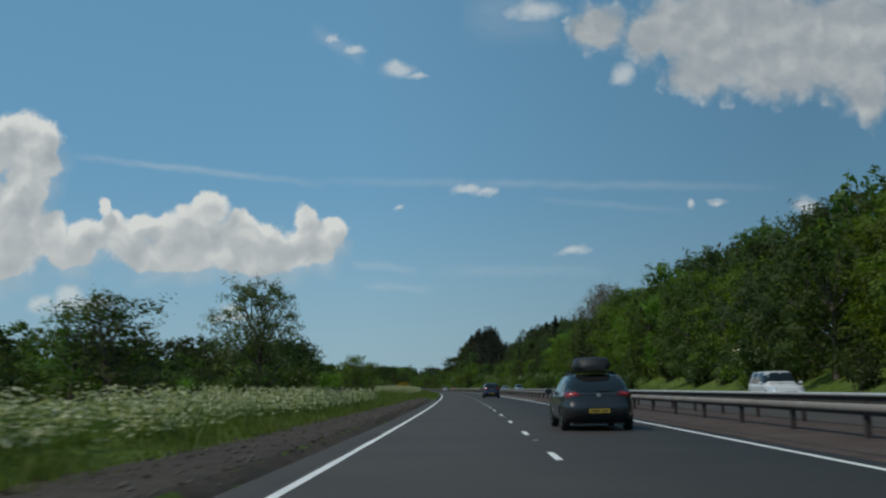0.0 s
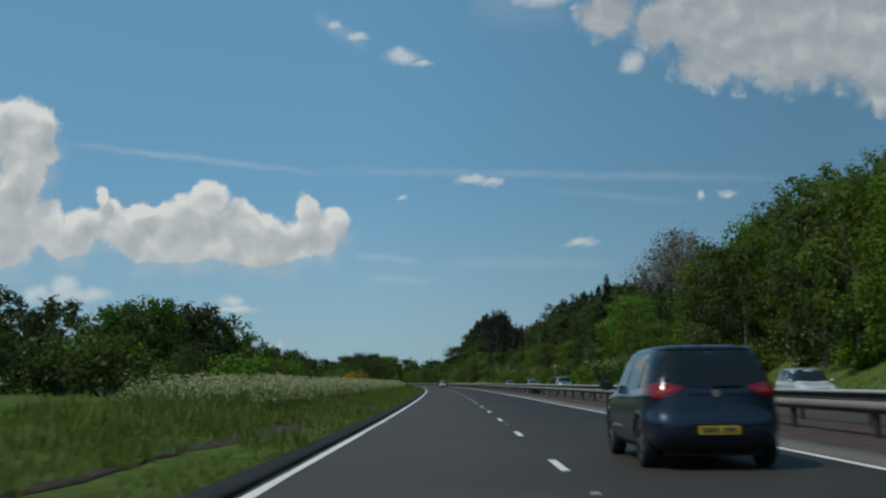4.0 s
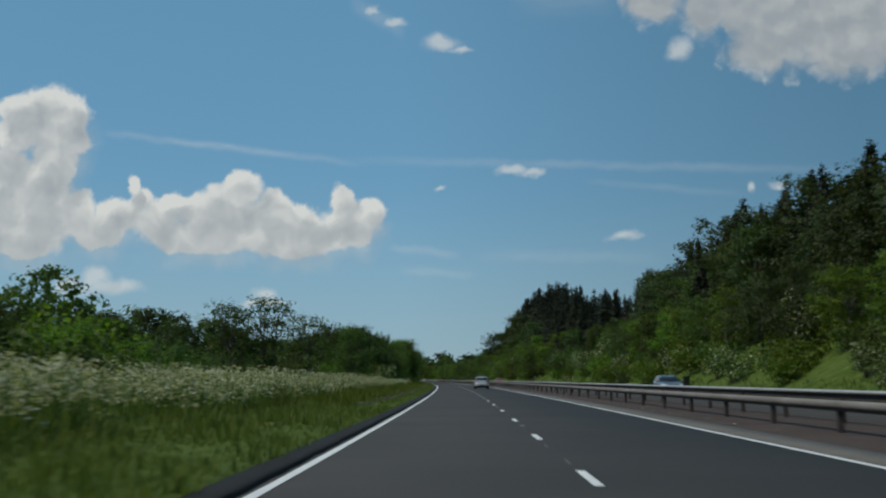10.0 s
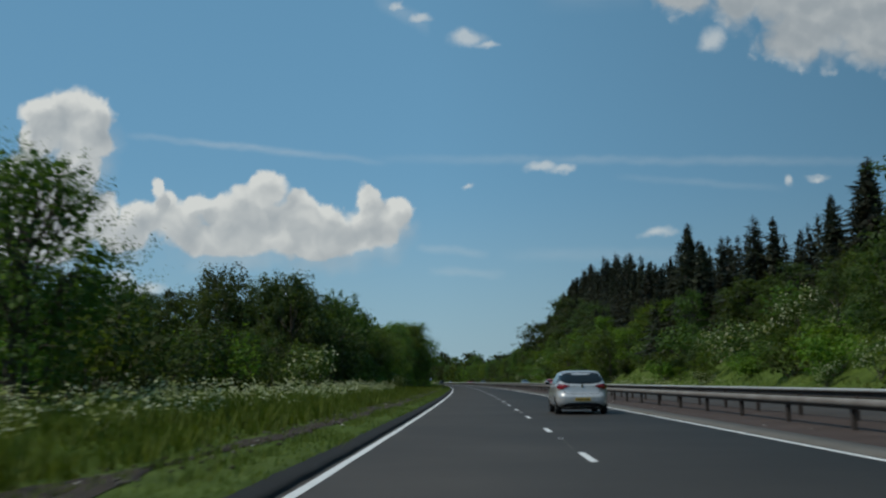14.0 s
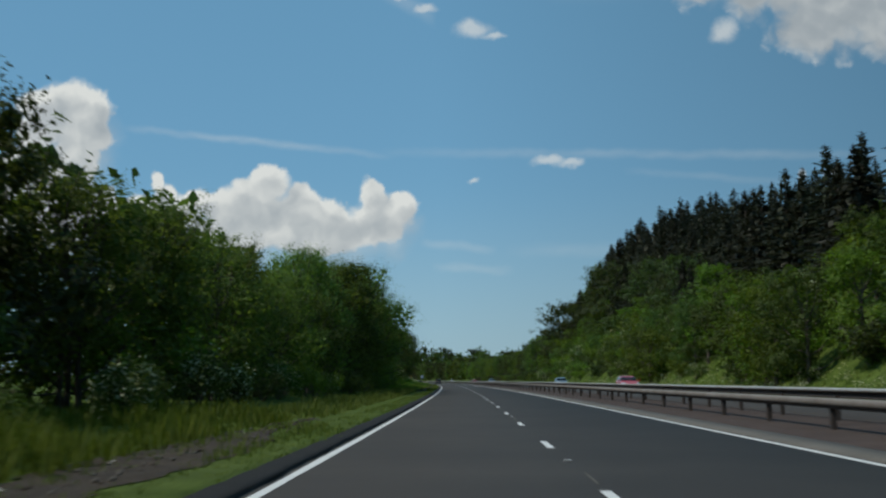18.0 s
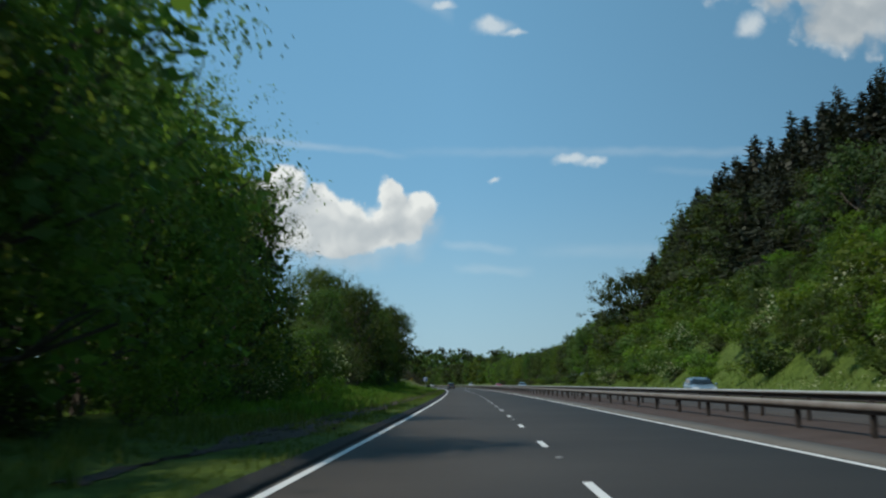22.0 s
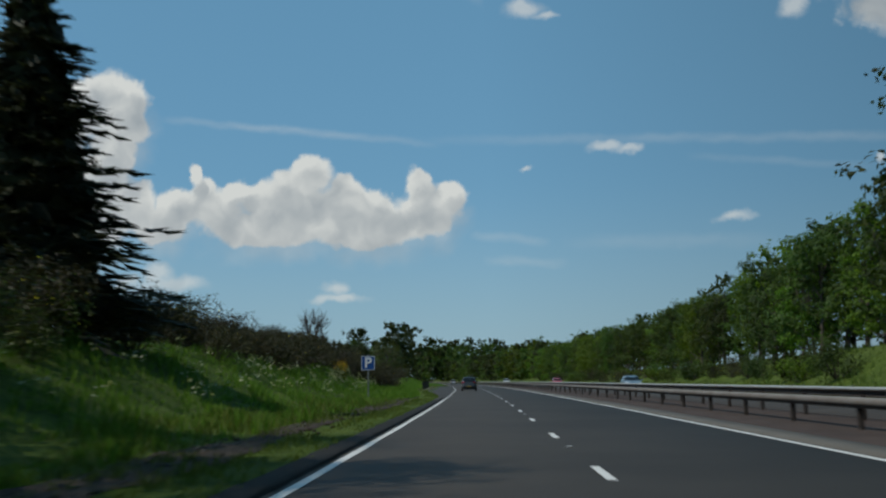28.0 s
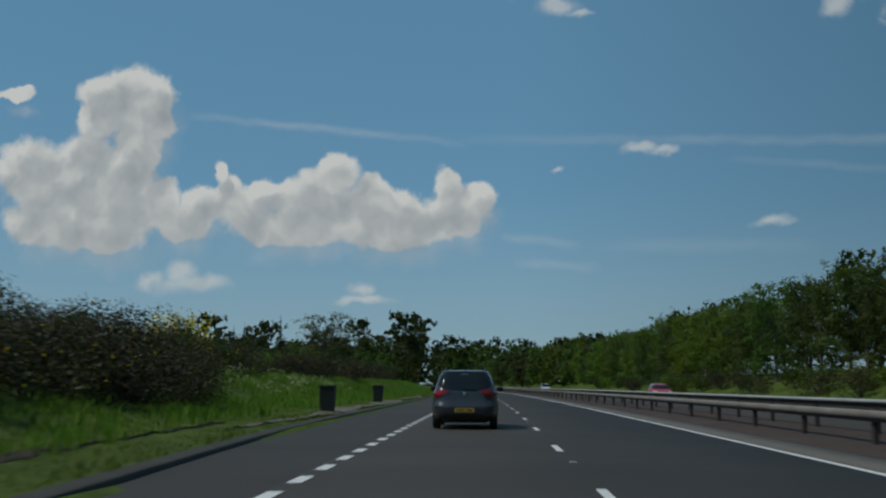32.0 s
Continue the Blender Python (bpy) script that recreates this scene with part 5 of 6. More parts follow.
tagged(litter, "pale scraps of litter on soil and gravel", "litter", kind="stuff")

# ---------------------------------------------------------------- sign, bins, tyre, fence
M_BLUE = plain("sign_blue", (0.010, 0.075, 0.30), 0.4)
M_WHITE = plain("sign_white", (0.78, 0.79, 0.80), 0.4)
M_GREYPOLE = plain("grey_pole", (0.28, 0.29, 0.30), 0.5, 0.4)
sign = thing("parking_sign", "square blue parking sign with white P on grey pole", "road sign", spot(730.6, -5.8, -0.13, -4))
sign_z = float(ground_z(730.6, -5.8))
bm = bmesh.new()
box(bm, -0.385, -0.012, 1.93, 0.385, 0.0, 2.72, 0.005)
part("sign_plate", bm, M_BLUE, sign, "blue enamelled plate")
bm = bmesh.new()
for x0, z0, x1, z1 in ((-0.375, 1.94, 0.375, 1.965), (-0.375, 2.685, 0.375, 2.71), (-0.375, 1.965, -0.35, 2.685), (0.35, 1.965, 0.375, 2.685)):
    box(bm, x0, -0.016, z0, x1, -0.0125, z1)
part("border", bm, M_WHITE, sign, "thin white border")
bm = bmesh.new()
bmesh.ops.create_cone(bm, cap_ends=True, segments=16, radius1=0.038, radius2=0.038, depth=2.75)
for v in bm.verts:
    v.co += Vector((0, 0.045, sign_z + 1.25))
part("pole", bm, M_GREYPOLE, sign)
letter = bpy.data.curves.new("letter", "FONT")
letter.body, letter.size, letter.extrude, letter.offset = "P", 0.78, 0.002, 0.018
letter.align_x, letter.align_y = "CENTER", "CENTER"
letter.materials.append(M_WHITE)
lt = new("letter", letter)
lt.parent = sign
lt.matrix_basis = pose(0, -0.019, 2.325, 90, 0, 0)
tagged(lt, "white capital letter P")


def bin_thing(s, off, group):
    t = thing("litter_bin", "black plastic wheeled litter bin standing on the grass verge", "bin", spot(s, off, float(ground_z(s, off)) - 0.01), group)
    bm = bmesh.new()
    box(bm, -0.27, -0.3, 0.03, 0.27, 0.3, 0.92, 0.02)
    for v in bm.verts:
        k = 0.84 + 0.16 * v.co.z / 0.92
        v.co.x *= k
        v.co.y *= k
    part("body", bm, M_BIN, t)
    bm = bmesh.new()
    box(bm, -0.30, -0.33, 0.92, 0.30, 0.33, 0.99, 0.02)
    part("lid", bm, M_BIN, t)
    bm = bmesh.new()
    box(bm, -0.33, -0.05, 0.0, -0.29, 0.0, 1.0, 0.008)
    part("stake", bm, M_WOOD, t, "wooden stake beside the bin")
    return t


for s_, o_ in ((803, -5.45), (825, -5.7), (294, 22.3), (350, 22.0)):
    bin_thing(s_, o_, "litter bins along the verges")

bm = bmesh.new()
prof = ((0.30, 0.05), (0.44, 0.01), (0.50, 0.06), (0.515, 0.18), (0.515, 0.30), (0.50, 0.42), (0.44, 0.47), (0.30, 0.43), (0.28, 0.24))
ring = []
for k in range(36):
    a = 2 * math.pi * k / 36
    ring.append([bm.verts.new((math.cos(a) * (r + (0.012 if k % 2 and r > 0.51 else 0)), math.sin(a) * (r + (0.012 if k % 2 and r > 0.51 else 0)), z)) for r, z in prof])
for k in range(36):
    for j in range(len(prof)):
        bm.faces.new((ring[k][j], ring[(k + 1) % 36][j], ring[(k + 1) % 36][(j + 1) % len(prof)], ring[k][(j + 1) % len(prof)]))
M_RUBBER = plain("rubber", (0.014, 0.014, 0.015), 0.75)
tyre = new("lorry_tyre")
tagged(tyre, "worn black lorry tyre lying flat under the barrier", "tyre")
tyre.matrix_basis = spot(200.2, 8.45, 0.04)
part("tyre", bm, M_RUBBER, tyre)

fence = thing("field_fence", "old wooden stake fence along the meadow", "fence", kind="structure")
stake_bm = bmesh.new()
box(stake_bm, -0.05, -0.05, -0.2, 0.05, 0.05, 1.12, 0.015)
STAKE = bpy.data.meshes.new("stake")
stake_bm.to_mesh(STAKE)
stake_bm.free()
STAKE.materials.append(M_WOOD)
for i in range(26):
    s_ = 86 + 1.5 * i
    p_ = new("stake", STAKE)
    p_.parent = fence
    p_.matrix_basis = spot(s_, -10.3, float(ground_z(s_, -10.3)) - 0.15, GRASS_RNG.uniform(-20, 20), GRASS_RNG.normal(0, 2))
for z_ in (0.45, 0.75, 1.02):
    ob = new("wire", ribbon("wire", 86, 123.5, ((-10.3, 0.1 + z_), (-10.3, 0.115 + z_)), M_GREYPOLE, 2.4))
    ob.parent = fence

# ---------------------------------------------------------------- vehicles
M_GLASS = plain("car_glass", (0.010, 0.012, 0.013), 0.06, 0.0, 0.0, 0.5)
M_TRIM = plain("black_trim", (0.012, 0.012, 0.013), 0.6)
M_RED = plain("tail_light_red", (0.17, 0.007, 0.012), 0.15, 0, 0.5)
M_LAMP = plain("clear_lamp", (0.62, 0.64, 0.66), 0.12, 0.2, 0.8)
M_RIM = plain("alloy", (0.38, 0.39, 0.40), 0.3, 0.8)
M_CHROME = plain("chrome", (0.6, 0.6, 0.6), 0.15, 0.95)
M_PLATE_Y = plain("plate_yellow", (0.52, 0.36, 0.03), 0.5)
M_PLATE_W = plain("plate_white", (0.7, 0.7, 0.68), 0.5)
M_BAR = plain("plate_bar", (0.02, 0.02, 0.02), 0.6)


def car_paint(name, color, metal=0.5, rough=0.32):
    return plain(name, color, rough, metal, 0.8)


WHEEL_PARTS = {}


def wheel_meshes(r, wide):
    key = (round(r, 3), round(wide, 3))
    if key in WHEEL_PARTS:
        return WHEEL_PARTS[key]
    bm = bmesh.new()
    pr = ((r * 0.66, -wide / 2 + 0.01), (r * 0.9, -wide / 2), (r * 0.985, -wide * 0.36), (r, 0), (r * 0.985, wide * 0.36), (r * 0.9, wide / 2), (r * 0.66, wide / 2 - 0.01))
    rows = []
    for k in range(28):
        a = 2 * math.pi * k / 28
        rows.append([bm.verts.new((x, math.cos(a) * q, math.sin(a) * q)) for q, x in pr])
    for k in range(28):
        for j in range(len(pr) - 1):
            f = bm.faces.new((rows[k][j], rows[(k + 1) % 28][j], rows[(k + 1) % 28][j + 1], rows[k][j + 1]))
            f.smooth = True
    ty = bpy.data.meshes.new("tyre")
    bm.to_mesh(ty)
    bm.free()
    ty.materials.append(M_RUBBER)
    bm = bmesh.new()
    for k in range(5):
        a = 2 * math.pi * k / 5
        for sgn in (-1, 1):
            x = sgn * (wide / 2 - 0.02)
            c, s_ = math.cos(a), math.sin(a)
            pts = [(0.03, 0.04), (0.03, -0.04), (r * 0.64, -0.028), (r * 0.64, 0.028)]
            bm.faces.new([bm.verts.new((x, c * u - s_ * v, s_ * u + c * v)) for u, v in pts])
    for k in range(28):
        a, b = 2 * math.pi * k / 28, 2 * math.pi * (k + 1) / 28
        for x in (-wide / 2 + 0.012, wide / 2 - 0.012):
            bm.faces.new([bm.verts.new((x, math.cos(t) * q, math.sin(t) * q)) for t, q in ((a, r * 0.6), (b, r * 0.6), (b, r * 0.68), (a, r * 0.68))])
    rim = bpy.data.meshes.new("rim")
    bm.to_mesh(rim)
    bm.free()
    rim.materials.append(M_RIM)
    bm = bmesh.new()
    bmesh.ops.create_cone(bm, cap_ends=True, segments=24, radius1=r * 0.62, radius2=r * 0.62, depth=wide - 0.08)
    bmesh.ops.rotate(bm, verts=bm.verts, cent=(0, 0, 0), matrix=Matrix.Rotation(math.pi / 2, 3, "Y"))
    hub = bpy.data.meshes.new("brake")
    bm.to_mesh(hub)
    bm.free()
    hub.materials.append(M_TRIM)
    WHEEL_PARTS[key] = (ty, rim, hub)
    return WHEEL_PARTS[key]


def spline(rows, many, closed):
    """Points between the rows along a smooth curve."""
    a = np.array(rows, float)
    n = len(a)
    out = []
    for k in range(n if closed else n - 1):
        p0, p1, p2, p3 = (a[(k - 1) % n], a[k], a[(k + 1) % n], a[(k + 2) % n]) if closed else (a[max(k - 1, 0)], a[k], a[k + 1], a[min(k + 2, n - 1)])
        for j in range(many):
            t = j / many
            out.append(0.5 * (2 * p1 + (p2 - p0) * t + (2 * p0 - 5 * p1 + 4 * p2 - p3) * t * t + (3 * p1 - p0 - 3 * p2 + p3) * t ** 3))
    if not closed:
        out.append(a[-1])
    return np.array(out)


def loft(bm, rings, close_ends=True, along=1, round_=1):
    if along > 1:
        rings = spline(rings, along, False)
    if round_ > 1:
        rings = np.swapaxes(spline(np.swapaxes(np.array(rings, float), 0, 1), round_, True), 0, 1)
    rows = [[bm.verts.new(tuple(p)) for p in ring_] for ring_ in rings]
    n = len(rows[0])
    for a, b in zip(rows, rows[1:]):
        for j in range(n):
            f = bm.faces.new((a[j], a[(j + 1) % n], b[(j + 1) % n], b[j]))
            f.smooth = True
    if close_ends:
        bm.faces.new(list(reversed(rows[0])))
        bm.faces.new(rows[-1])


def car(name, label, m, paint, length=4.4, width=1.78, height=1.52, belt=0.95, rear_slope=0.5, nose=1.05, clearance=0.22, tail_z=(0.82, 1.02), box_on_top=False, rails=False, boxy=0.0, group="traffic on the road"):
    """A car, its nose along y, its middle over the origin; its skin is a stack of rounded outlines."""
    t = thing(name, label, "car", m, group)
    hl, hw = length / 2, width / 2
    c, h = clearance, height
    wheel_r = 0.32 + 0.03 * boxy
    hood = belt - 0.08
    g = h - belt
    rs = rear_slope
    fs = 0.80 - 0.35 * boxy
    # height, width share, back and front ends counted inwards, squareness
    rows = [(c, 0.84, 0.20, 0.20, 5), (c + 0.06, 0.93, 0.08, 0.09, 6), (c + 0.20, 0.985, 0.015, 0.015, 7), (0.58, 1.0, 0.0, 0.0, 7), (0.66, 1.0, 0.03, 0.035, 7),
            (0.75, 0.995, 0.075, 0.12, 7), (hood - 0.03, 0.985, 0.09, 0.42 - 0.2 * boxy, 7), (hood + 0.03, 0.975, 0.095, 0.80, 7), (belt, 0.95, 0.10, nose, 7),
            (belt + 0.15 * g, 0.915, 0.115 + 0.10 * rs, nose + 0.13 * fs, 7), (belt + 0.45 * g, 0.85, 0.13 + 0.36 * rs, nose + 0.45 * fs, 7), (belt + 0.75 * g, 0.77, 0.14 + 0.70 * rs, nose + 0.85 * fs, 7),
            (h - 0.075, 0.715, 0.15 + rs * 0.90, nose + fs * 1.08, 7), (h - 0.035, 0.65, 0.20 + rs, nose + fs * 1.3, 6), (h - 0.012, 0.53, 0.42 + rs, nose + fs * 1.6, 5), (h, 0.33, 0.85 + rs, nose + fs * 1.9, 4)]
    tab = np.array(rows, float)
    dense = spline(tab, 5, False)
    zt = np.maximum.accumulate(dense[:, 0] + np.arange(len(dense)) * 1e-6)

    def at(z):
        w, yr, yf, n = (float(np.interp(z, zt, dense[:, k])) for k in (1, 2, 3, 4))
        yr, yf = -hl + yr, hl - yf
        return hw * w, (yr + yf) / 2, (yf - yr) / 2, n

    def ring_pt(a, z):
        w, yc, ln, n = at(z)
        ca, sa = math.cos(a), math.sin(a)
        k = (abs(ca) ** n + abs(sa) ** n) ** (-1 / n)
        return Vector((w * ca * k, yc + ln * sa * k, z))

    def rear_pt(x, z):
        w, yc, ln, n = at(z)
        return Vector((x, yc - ln * max(0.0, 1 - min(abs(x) / w, 1) ** n) ** (1 / n), z))

    def front_pt(x, z):
        w, yc, ln, n = at(z)
        return Vector((x, yc + ln * max(0.0, 1 - min(abs(x) / w, 1) ** n) ** (1 / n), z))

    def side_pt(y, z, sgn):
        w, yc, ln, n = at(z)
        return Vector((sgn * w * max(0.0, 1 - min(abs(y - yc) / ln, 1) ** n) ** (1 / n), y, z))

    def skin(nm, fn, cols, lo, hi, material, lift=0.006, rows_=5, label_="", flip=False):
        """A panel on the car's skin: columns at cols, each from height lo to hi."""
        bm = bmesh.new()
        grid = []
        for a in cols:
            z0, z1 = lo(a), max(hi(a), lo(a) + 0.002)
            col = []
            for j in range(rows_):
                z = z0 + (z1 - z0) * j / (rows_ - 1)
                p = fn(a, z)
                da, dz = fn(a + 0.004, z) - fn(a - 0.004, z), fn(a, z + 0.004) - fn(a, z - 0.004)
                nn = da.cross(dz)
                nn = nn.normalized() if nn.length > 1e-9 else Vector((0, 0, 1))
                if nn.dot(Vector((p.x, p.y * 0.6, 0.4))) < 0:
                    nn = -nn
                col.append(bm.verts.new(p + nn * lift))
            grid.append(col)
        for a, b in zip(grid, grid[1:]):
            for j in range(rows_ - 1):
                f = bm.faces.new((a[j], b[j], b[j + 1], a[j + 1]))
                f.smooth = True
        bmesh.ops.recalc_face_normals(bm, faces=bm.faces)
        return part(nm, bm, material, t, label_)

    ya, yb = -hl + 0.80, hl - 0.86
    bm = bmesh.new()
    around = 120
    levels = [z for z in zt[::2]] + [zt[-1]]
    stack = [[bm.verts.new(ring_pt(2 * math.pi * k / around, z)) for k in range(around)] for z in levels]
    for a, b in zip(stack, stack[1:]):
        for k in range(around):
            quad = (a[k], a[(k + 1) % around], b[(k + 1) % around], b[k])
            mid = sum((v.co for v in quad), Vector()) / 4
            if abs(mid.x) > hw * 0.5 and any(math.hypot(mid.y - yw, mid.z - wheel_r) < wheel_r + 0.045 for yw in (ya, yb)):
                continue
            f = bm.faces.new(quad)
            f.smooth = True
    bm.faces.new(stack[-1])
    part("body", bm, paint, t)
    # glass
    z0, z1 = belt + 0.035, h - 0.085

    def table(*pairs):
        return lambda a: float(np.interp(a, [p[0] for p in pairs], [p[1] for p in pairs]))

    we = hw * 0.80
    mid_z = z0 + (z1 - z0) * 0.36
    xs = [we * k / 14 for k in range(-14, 15)]
    skin("rear_window", rear_pt, xs, table((-we, mid_z - 0.01), (-we * 0.8, z0 + 0.03), (-we * 0.4, z0 + 0.005), (0, z0), (we * 0.4, z0 + 0.005), (we * 0.8, z0 + 0.03), (we, mid_z - 0.01)),
         table((-we, mid_z + 0.01), (-we * 0.87, z0 + (z1 - z0) * 0.82), (-we * 0.72, z1 - 0.02), (0, z1 + 0.01), (we * 0.72, z1 - 0.02), (we * 0.87, z0 + (z1 - z0) * 0.82), (we, mid_z + 0.01)), M_GLASS)
    wf = hw * 0.86
    xs = [wf * k / 10 for k in range(-10, 11)]
    skin("windscreen", front_pt, xs, table((-wf, belt + 0.06), (0, belt + 0.02), (wf, belt + 0.06)), table((-wf, belt + 0.16), (-wf * 0.80, h - 0.10), (0, h - 0.07), (wf * 0.80, h - 0.10), (wf, belt + 0.16)), M_GLASS)

    def roof_line(y):
        best = belt + 0.05
        for z in np.linspace(belt + 0.05, h - 0.085, 24):
            w, yc, ln, n = at(float(z))
            if abs(y - yc) < ln * 0.955:
                best = float(z)
        return best

    def belt_line(y):
        return belt + 0.03 + 0.05 * max(0.0, -y / hl) ** 1.5

    first = next(y for y in np.linspace(-hl, 0, 120) if roof_line(float(y)) - belt_line(float(y)) > 0.12)
    last = next(y for y in np.linspace(hl, 0, 120) if roof_line(float(y)) - belt_line(float(y)) > 0.05)
    span = last - first
    for sgn in (-1, 1):
        for y0, y1 in ((first + 0.03, first + span * 0.20), (first + span * 0.23, first + span * 0.54), (first + span * 0.565, last)):
            skin("side_window", lambda y, z: side_pt(y, z, sgn), [float(v) for v in np.linspace(y0, y1, 10)], belt_line, lambda y: min(roof_line(y), h - 0.085), M_GLASS)
        for y0 in (first + span * 0.22, first + span * 0.553, last - 0.02):
            skin("door_seam", lambda y, z: side_pt(y, z, sgn), [y0 - 0.006, y0 + 0.006], lambda y: c + 0.16, belt_line, M_TRIM, 0.003)
        for y0 in (first + span * 0.28, first + span * 0.62):
            skin("door_handle", lambda y, z: side_pt(y, z, sgn), [y0, y0 + 0.05, y0 + 0.12, y0 + 0.17], lambda y: belt - 0.10, lambda y: belt - 0.075, paint, 0.03)
        skin("sill", lambda y, z: side_pt(y, z, sgn), [ya + 0.45 + (yb - ya - 0.9) * k / 6 for k in range(7)], lambda y: c + 0.005, lambda y: c + 0.08, M_TRIM, 0.004)
        # lamps, wrapped round the corners
        base_a = -90.0
        k0, k1 = (base_a + 26, base_a + 50)
        cols = [math.radians(-90 + sgn * (d + 90)) for d in np.linspace(k0, k1, 12)]
        lo_t, hi_t = tail_z
        if boxy > 0.6:
            lo_t, hi_t = tail_z[0] - 0.05, tail_z[1]
        inner, outer = min(cols), max(cols)
        if sgn > 0:
            pairs_lo = ((cols[0], hi_t - 0.07), (cols[3], lo_t + 0.05), (cols[7], lo_t), (cols[11], lo_t + 0.09))
            pairs_hi = ((cols[0], hi_t - 0.05), (cols[4], hi_t - 0.005), (cols[8], hi_t + 0.01), (cols[11], hi_t - 0.02))
        else:
            pairs_lo = ((cols[11], lo_t + 0.09), (cols[7], lo_t), (cols[3], lo_t + 0.05), (cols[0], hi_t - 0.07))
            pairs_hi = ((cols[11], hi_t - 0.02), (cols[8], hi_t + 0.01), (cols[4], hi_t - 0.005), (cols[0], hi_t - 0.05))
        skin("tail_light", ring_pt, cols, table(*pairs_lo), table(*pairs_hi), M_RED, 0.016, 7, "red tail light")
        lens = cols[3:8]
        lo_f, hi_f = table(*pairs_lo), table(*pairs_hi)
        skin("tail_light_lens", ring_pt, lens, lambda a: lo_f(a) + 0.05, lambda a: lo_f(a) + 0.095, M_LENS, 0.021, 4, "brighter red reflector")
        cols = [math.radians(90 - sgn * d) for d in np.linspace(30, 50, 10)]
        skin("headlight", ring_pt, cols, lambda a: 0.63, lambda a: hood - 0.05, M_LAMP, 0.012, 5, "clear glass headlight")
        bm = bmesh.new()
        bmesh.ops.create_uvsphere(bm, u_segments=12, v_segments=8, radius=1.0)
        for v in bm.verts:
            v.co = Vector((sgn * (hw + 0.08) + v.co.x * 0.115, last - 0.12 + max(v.co.y, -0.55) * 0.09, belt + 0.07 + v.co.z * 0.075))
        mirror = part("wing_mirror", bm, paint, t)
        bm = bmesh.new()
        box(bm, sgn * (hw + 0.08) - 0.085, last - 0.178, belt + 0.02, sgn * (hw + 0.08) + 0.085, last - 0.17, belt + 0.125, 0.003)
        part("mirror_glass", bm, M_GLASS, mirror)
    skin("tailgate_seam", rear_pt, [hw * 0.72 * k / 12 for k in range(-12, 13)], table((-hw * 0.72, tail_z[0] - 0.03), (-hw * 0.60, 0.70), (-hw * 0.4, 0.685), (hw * 0.4, 0.685), (hw * 0.60, 0.70), (hw * 0.72, tail_z[0] - 0.03)),
         table((-hw * 0.72, tail_z[0] - 0.015), (-hw * 0.60, 0.712), (-hw * 0.4, 0.697), (hw * 0.4, 0.697), (hw * 0.60, 0.712), (hw * 0.72, tail_z[0] - 0.015)), M_TRIM, 0.003, 2)
    skin("rear_bumper", rear_pt, [hw * 0.80 * k / 12 for k in range(-12, 13)], lambda a: c + 0.005, table((-hw * 0.8, c + 0.08), (-hw * 0.55, c + 0.17), (0, c + 0.19), (hw * 0.55, c + 0.17), (hw * 0.8, c + 0.08)), M_TRIM, 0.006, 4, "black lower bumper")
    skin("bumper_ridge", rear_pt, [hw * 0.86 * k / 12 for k in range(-12, 13)], lambda a: 0.585, lambda a: 0.605, paint, 0.018, 3)
    skin("plate_recess", rear_pt, [0.34 * k / 4 for k in range(-4, 5)], lambda a: 0.44, lambda a: 0.58, M_TRIM if boxy else paint, 0.005, 3)
    skin("lower_grille", front_pt, [hw * 0.6 * k / 8 for k in range(-8, 9)], lambda a: c + 0.08, lambda a: c + 0.24, M_TRIM, 0.006, 3)
    skin("grille", front_pt, [hw * 0.45 * k / 8 for k in range(-8, 9)], lambda a: 0.60, lambda a: 0.70, M_TRIM, 0.006, 3)
    skin("spoiler", rear_pt, [we * 0.86 * k / 10 for k in range(-10, 11)], lambda a: h - 0.085, lambda a: h - 0.05, paint, 0.02, 4)
    for fn, mat, zz, sgn in ((rear_pt, M_PLATE_Y, 0.455, -1), (front_pt, M_PLATE_W, c + 0.26, 1)):
        y = fn(0, zz + 0.05).y + sgn * 0.016
        bm = bmesh.new()
        box(bm, -0.26, y - 0.006, zz, 0.26, y + 0.006, zz + 0.11, 0.004)
        pl = part("number_plate", bm, mat, t)
        bm = bmesh.new()
        for k in range(7):
            x = -0.215 + k * 0.058 + (0.035 if k > 3 else 0)
            box(bm, x, y + sgn * 0.0065, zz + 0.022, x + 0.04, y + sgn * 0.009, zz + 0.088)
        part("plate_bar", bm, M_BAR, pl)
    # wheels
    ty, rim, hub = wheel_meshes(wheel_r, 0.21)
    for y in (ya, yb):
        for sgn in (-1, 1):
            w = new("wheel")
            w.parent = t
            w.matrix_basis = pose(sgn * (hw - 0.125), y, wheel_r)
            for nm, me in (("tyre", ty), ("rim", rim), ("brake", hub)):
                part(nm, me, None, w)
            bm = bmesh.new()
            got = []
            for k in range(25):
                a = math.radians(-18 + 216 * k / 24)
                line = []
                for q, dx in ((wheel_r + 0.028, -0.10), (wheel_r + 0.03, 0.004), (wheel_r + 0.05, 0.010), (wheel_r + 0.075, 0.002)):
                    zz = max(c + 0.01, wheel_r + math.sin(a) * q)
                    line.append(bm.verts.new((side_pt(y + math.cos(a) * q, zz, sgn).x + sgn * dx, y + math.cos(a) * q, zz)))
                got.append(line)
            for a_, b_ in zip(got, got[1:]):
                for j in range(3):
                    f = bm.faces.new((a_[j], b_[j], b_[j + 1], a_[j + 1]))
                    f.smooth = True
            part("wheel_arch", bm, M_TRIM if boxy > 0.6 else paint, t)
    bm = bmesh.new()
    box(bm, -hw * 0.70, -hl + 0.25, c - 0.05, hw * 0.70, hl - 0.25, belt - 0.25, 0.03)
    part("underbody", bm, M_TRIM, t)
    bm = bmesh.new()
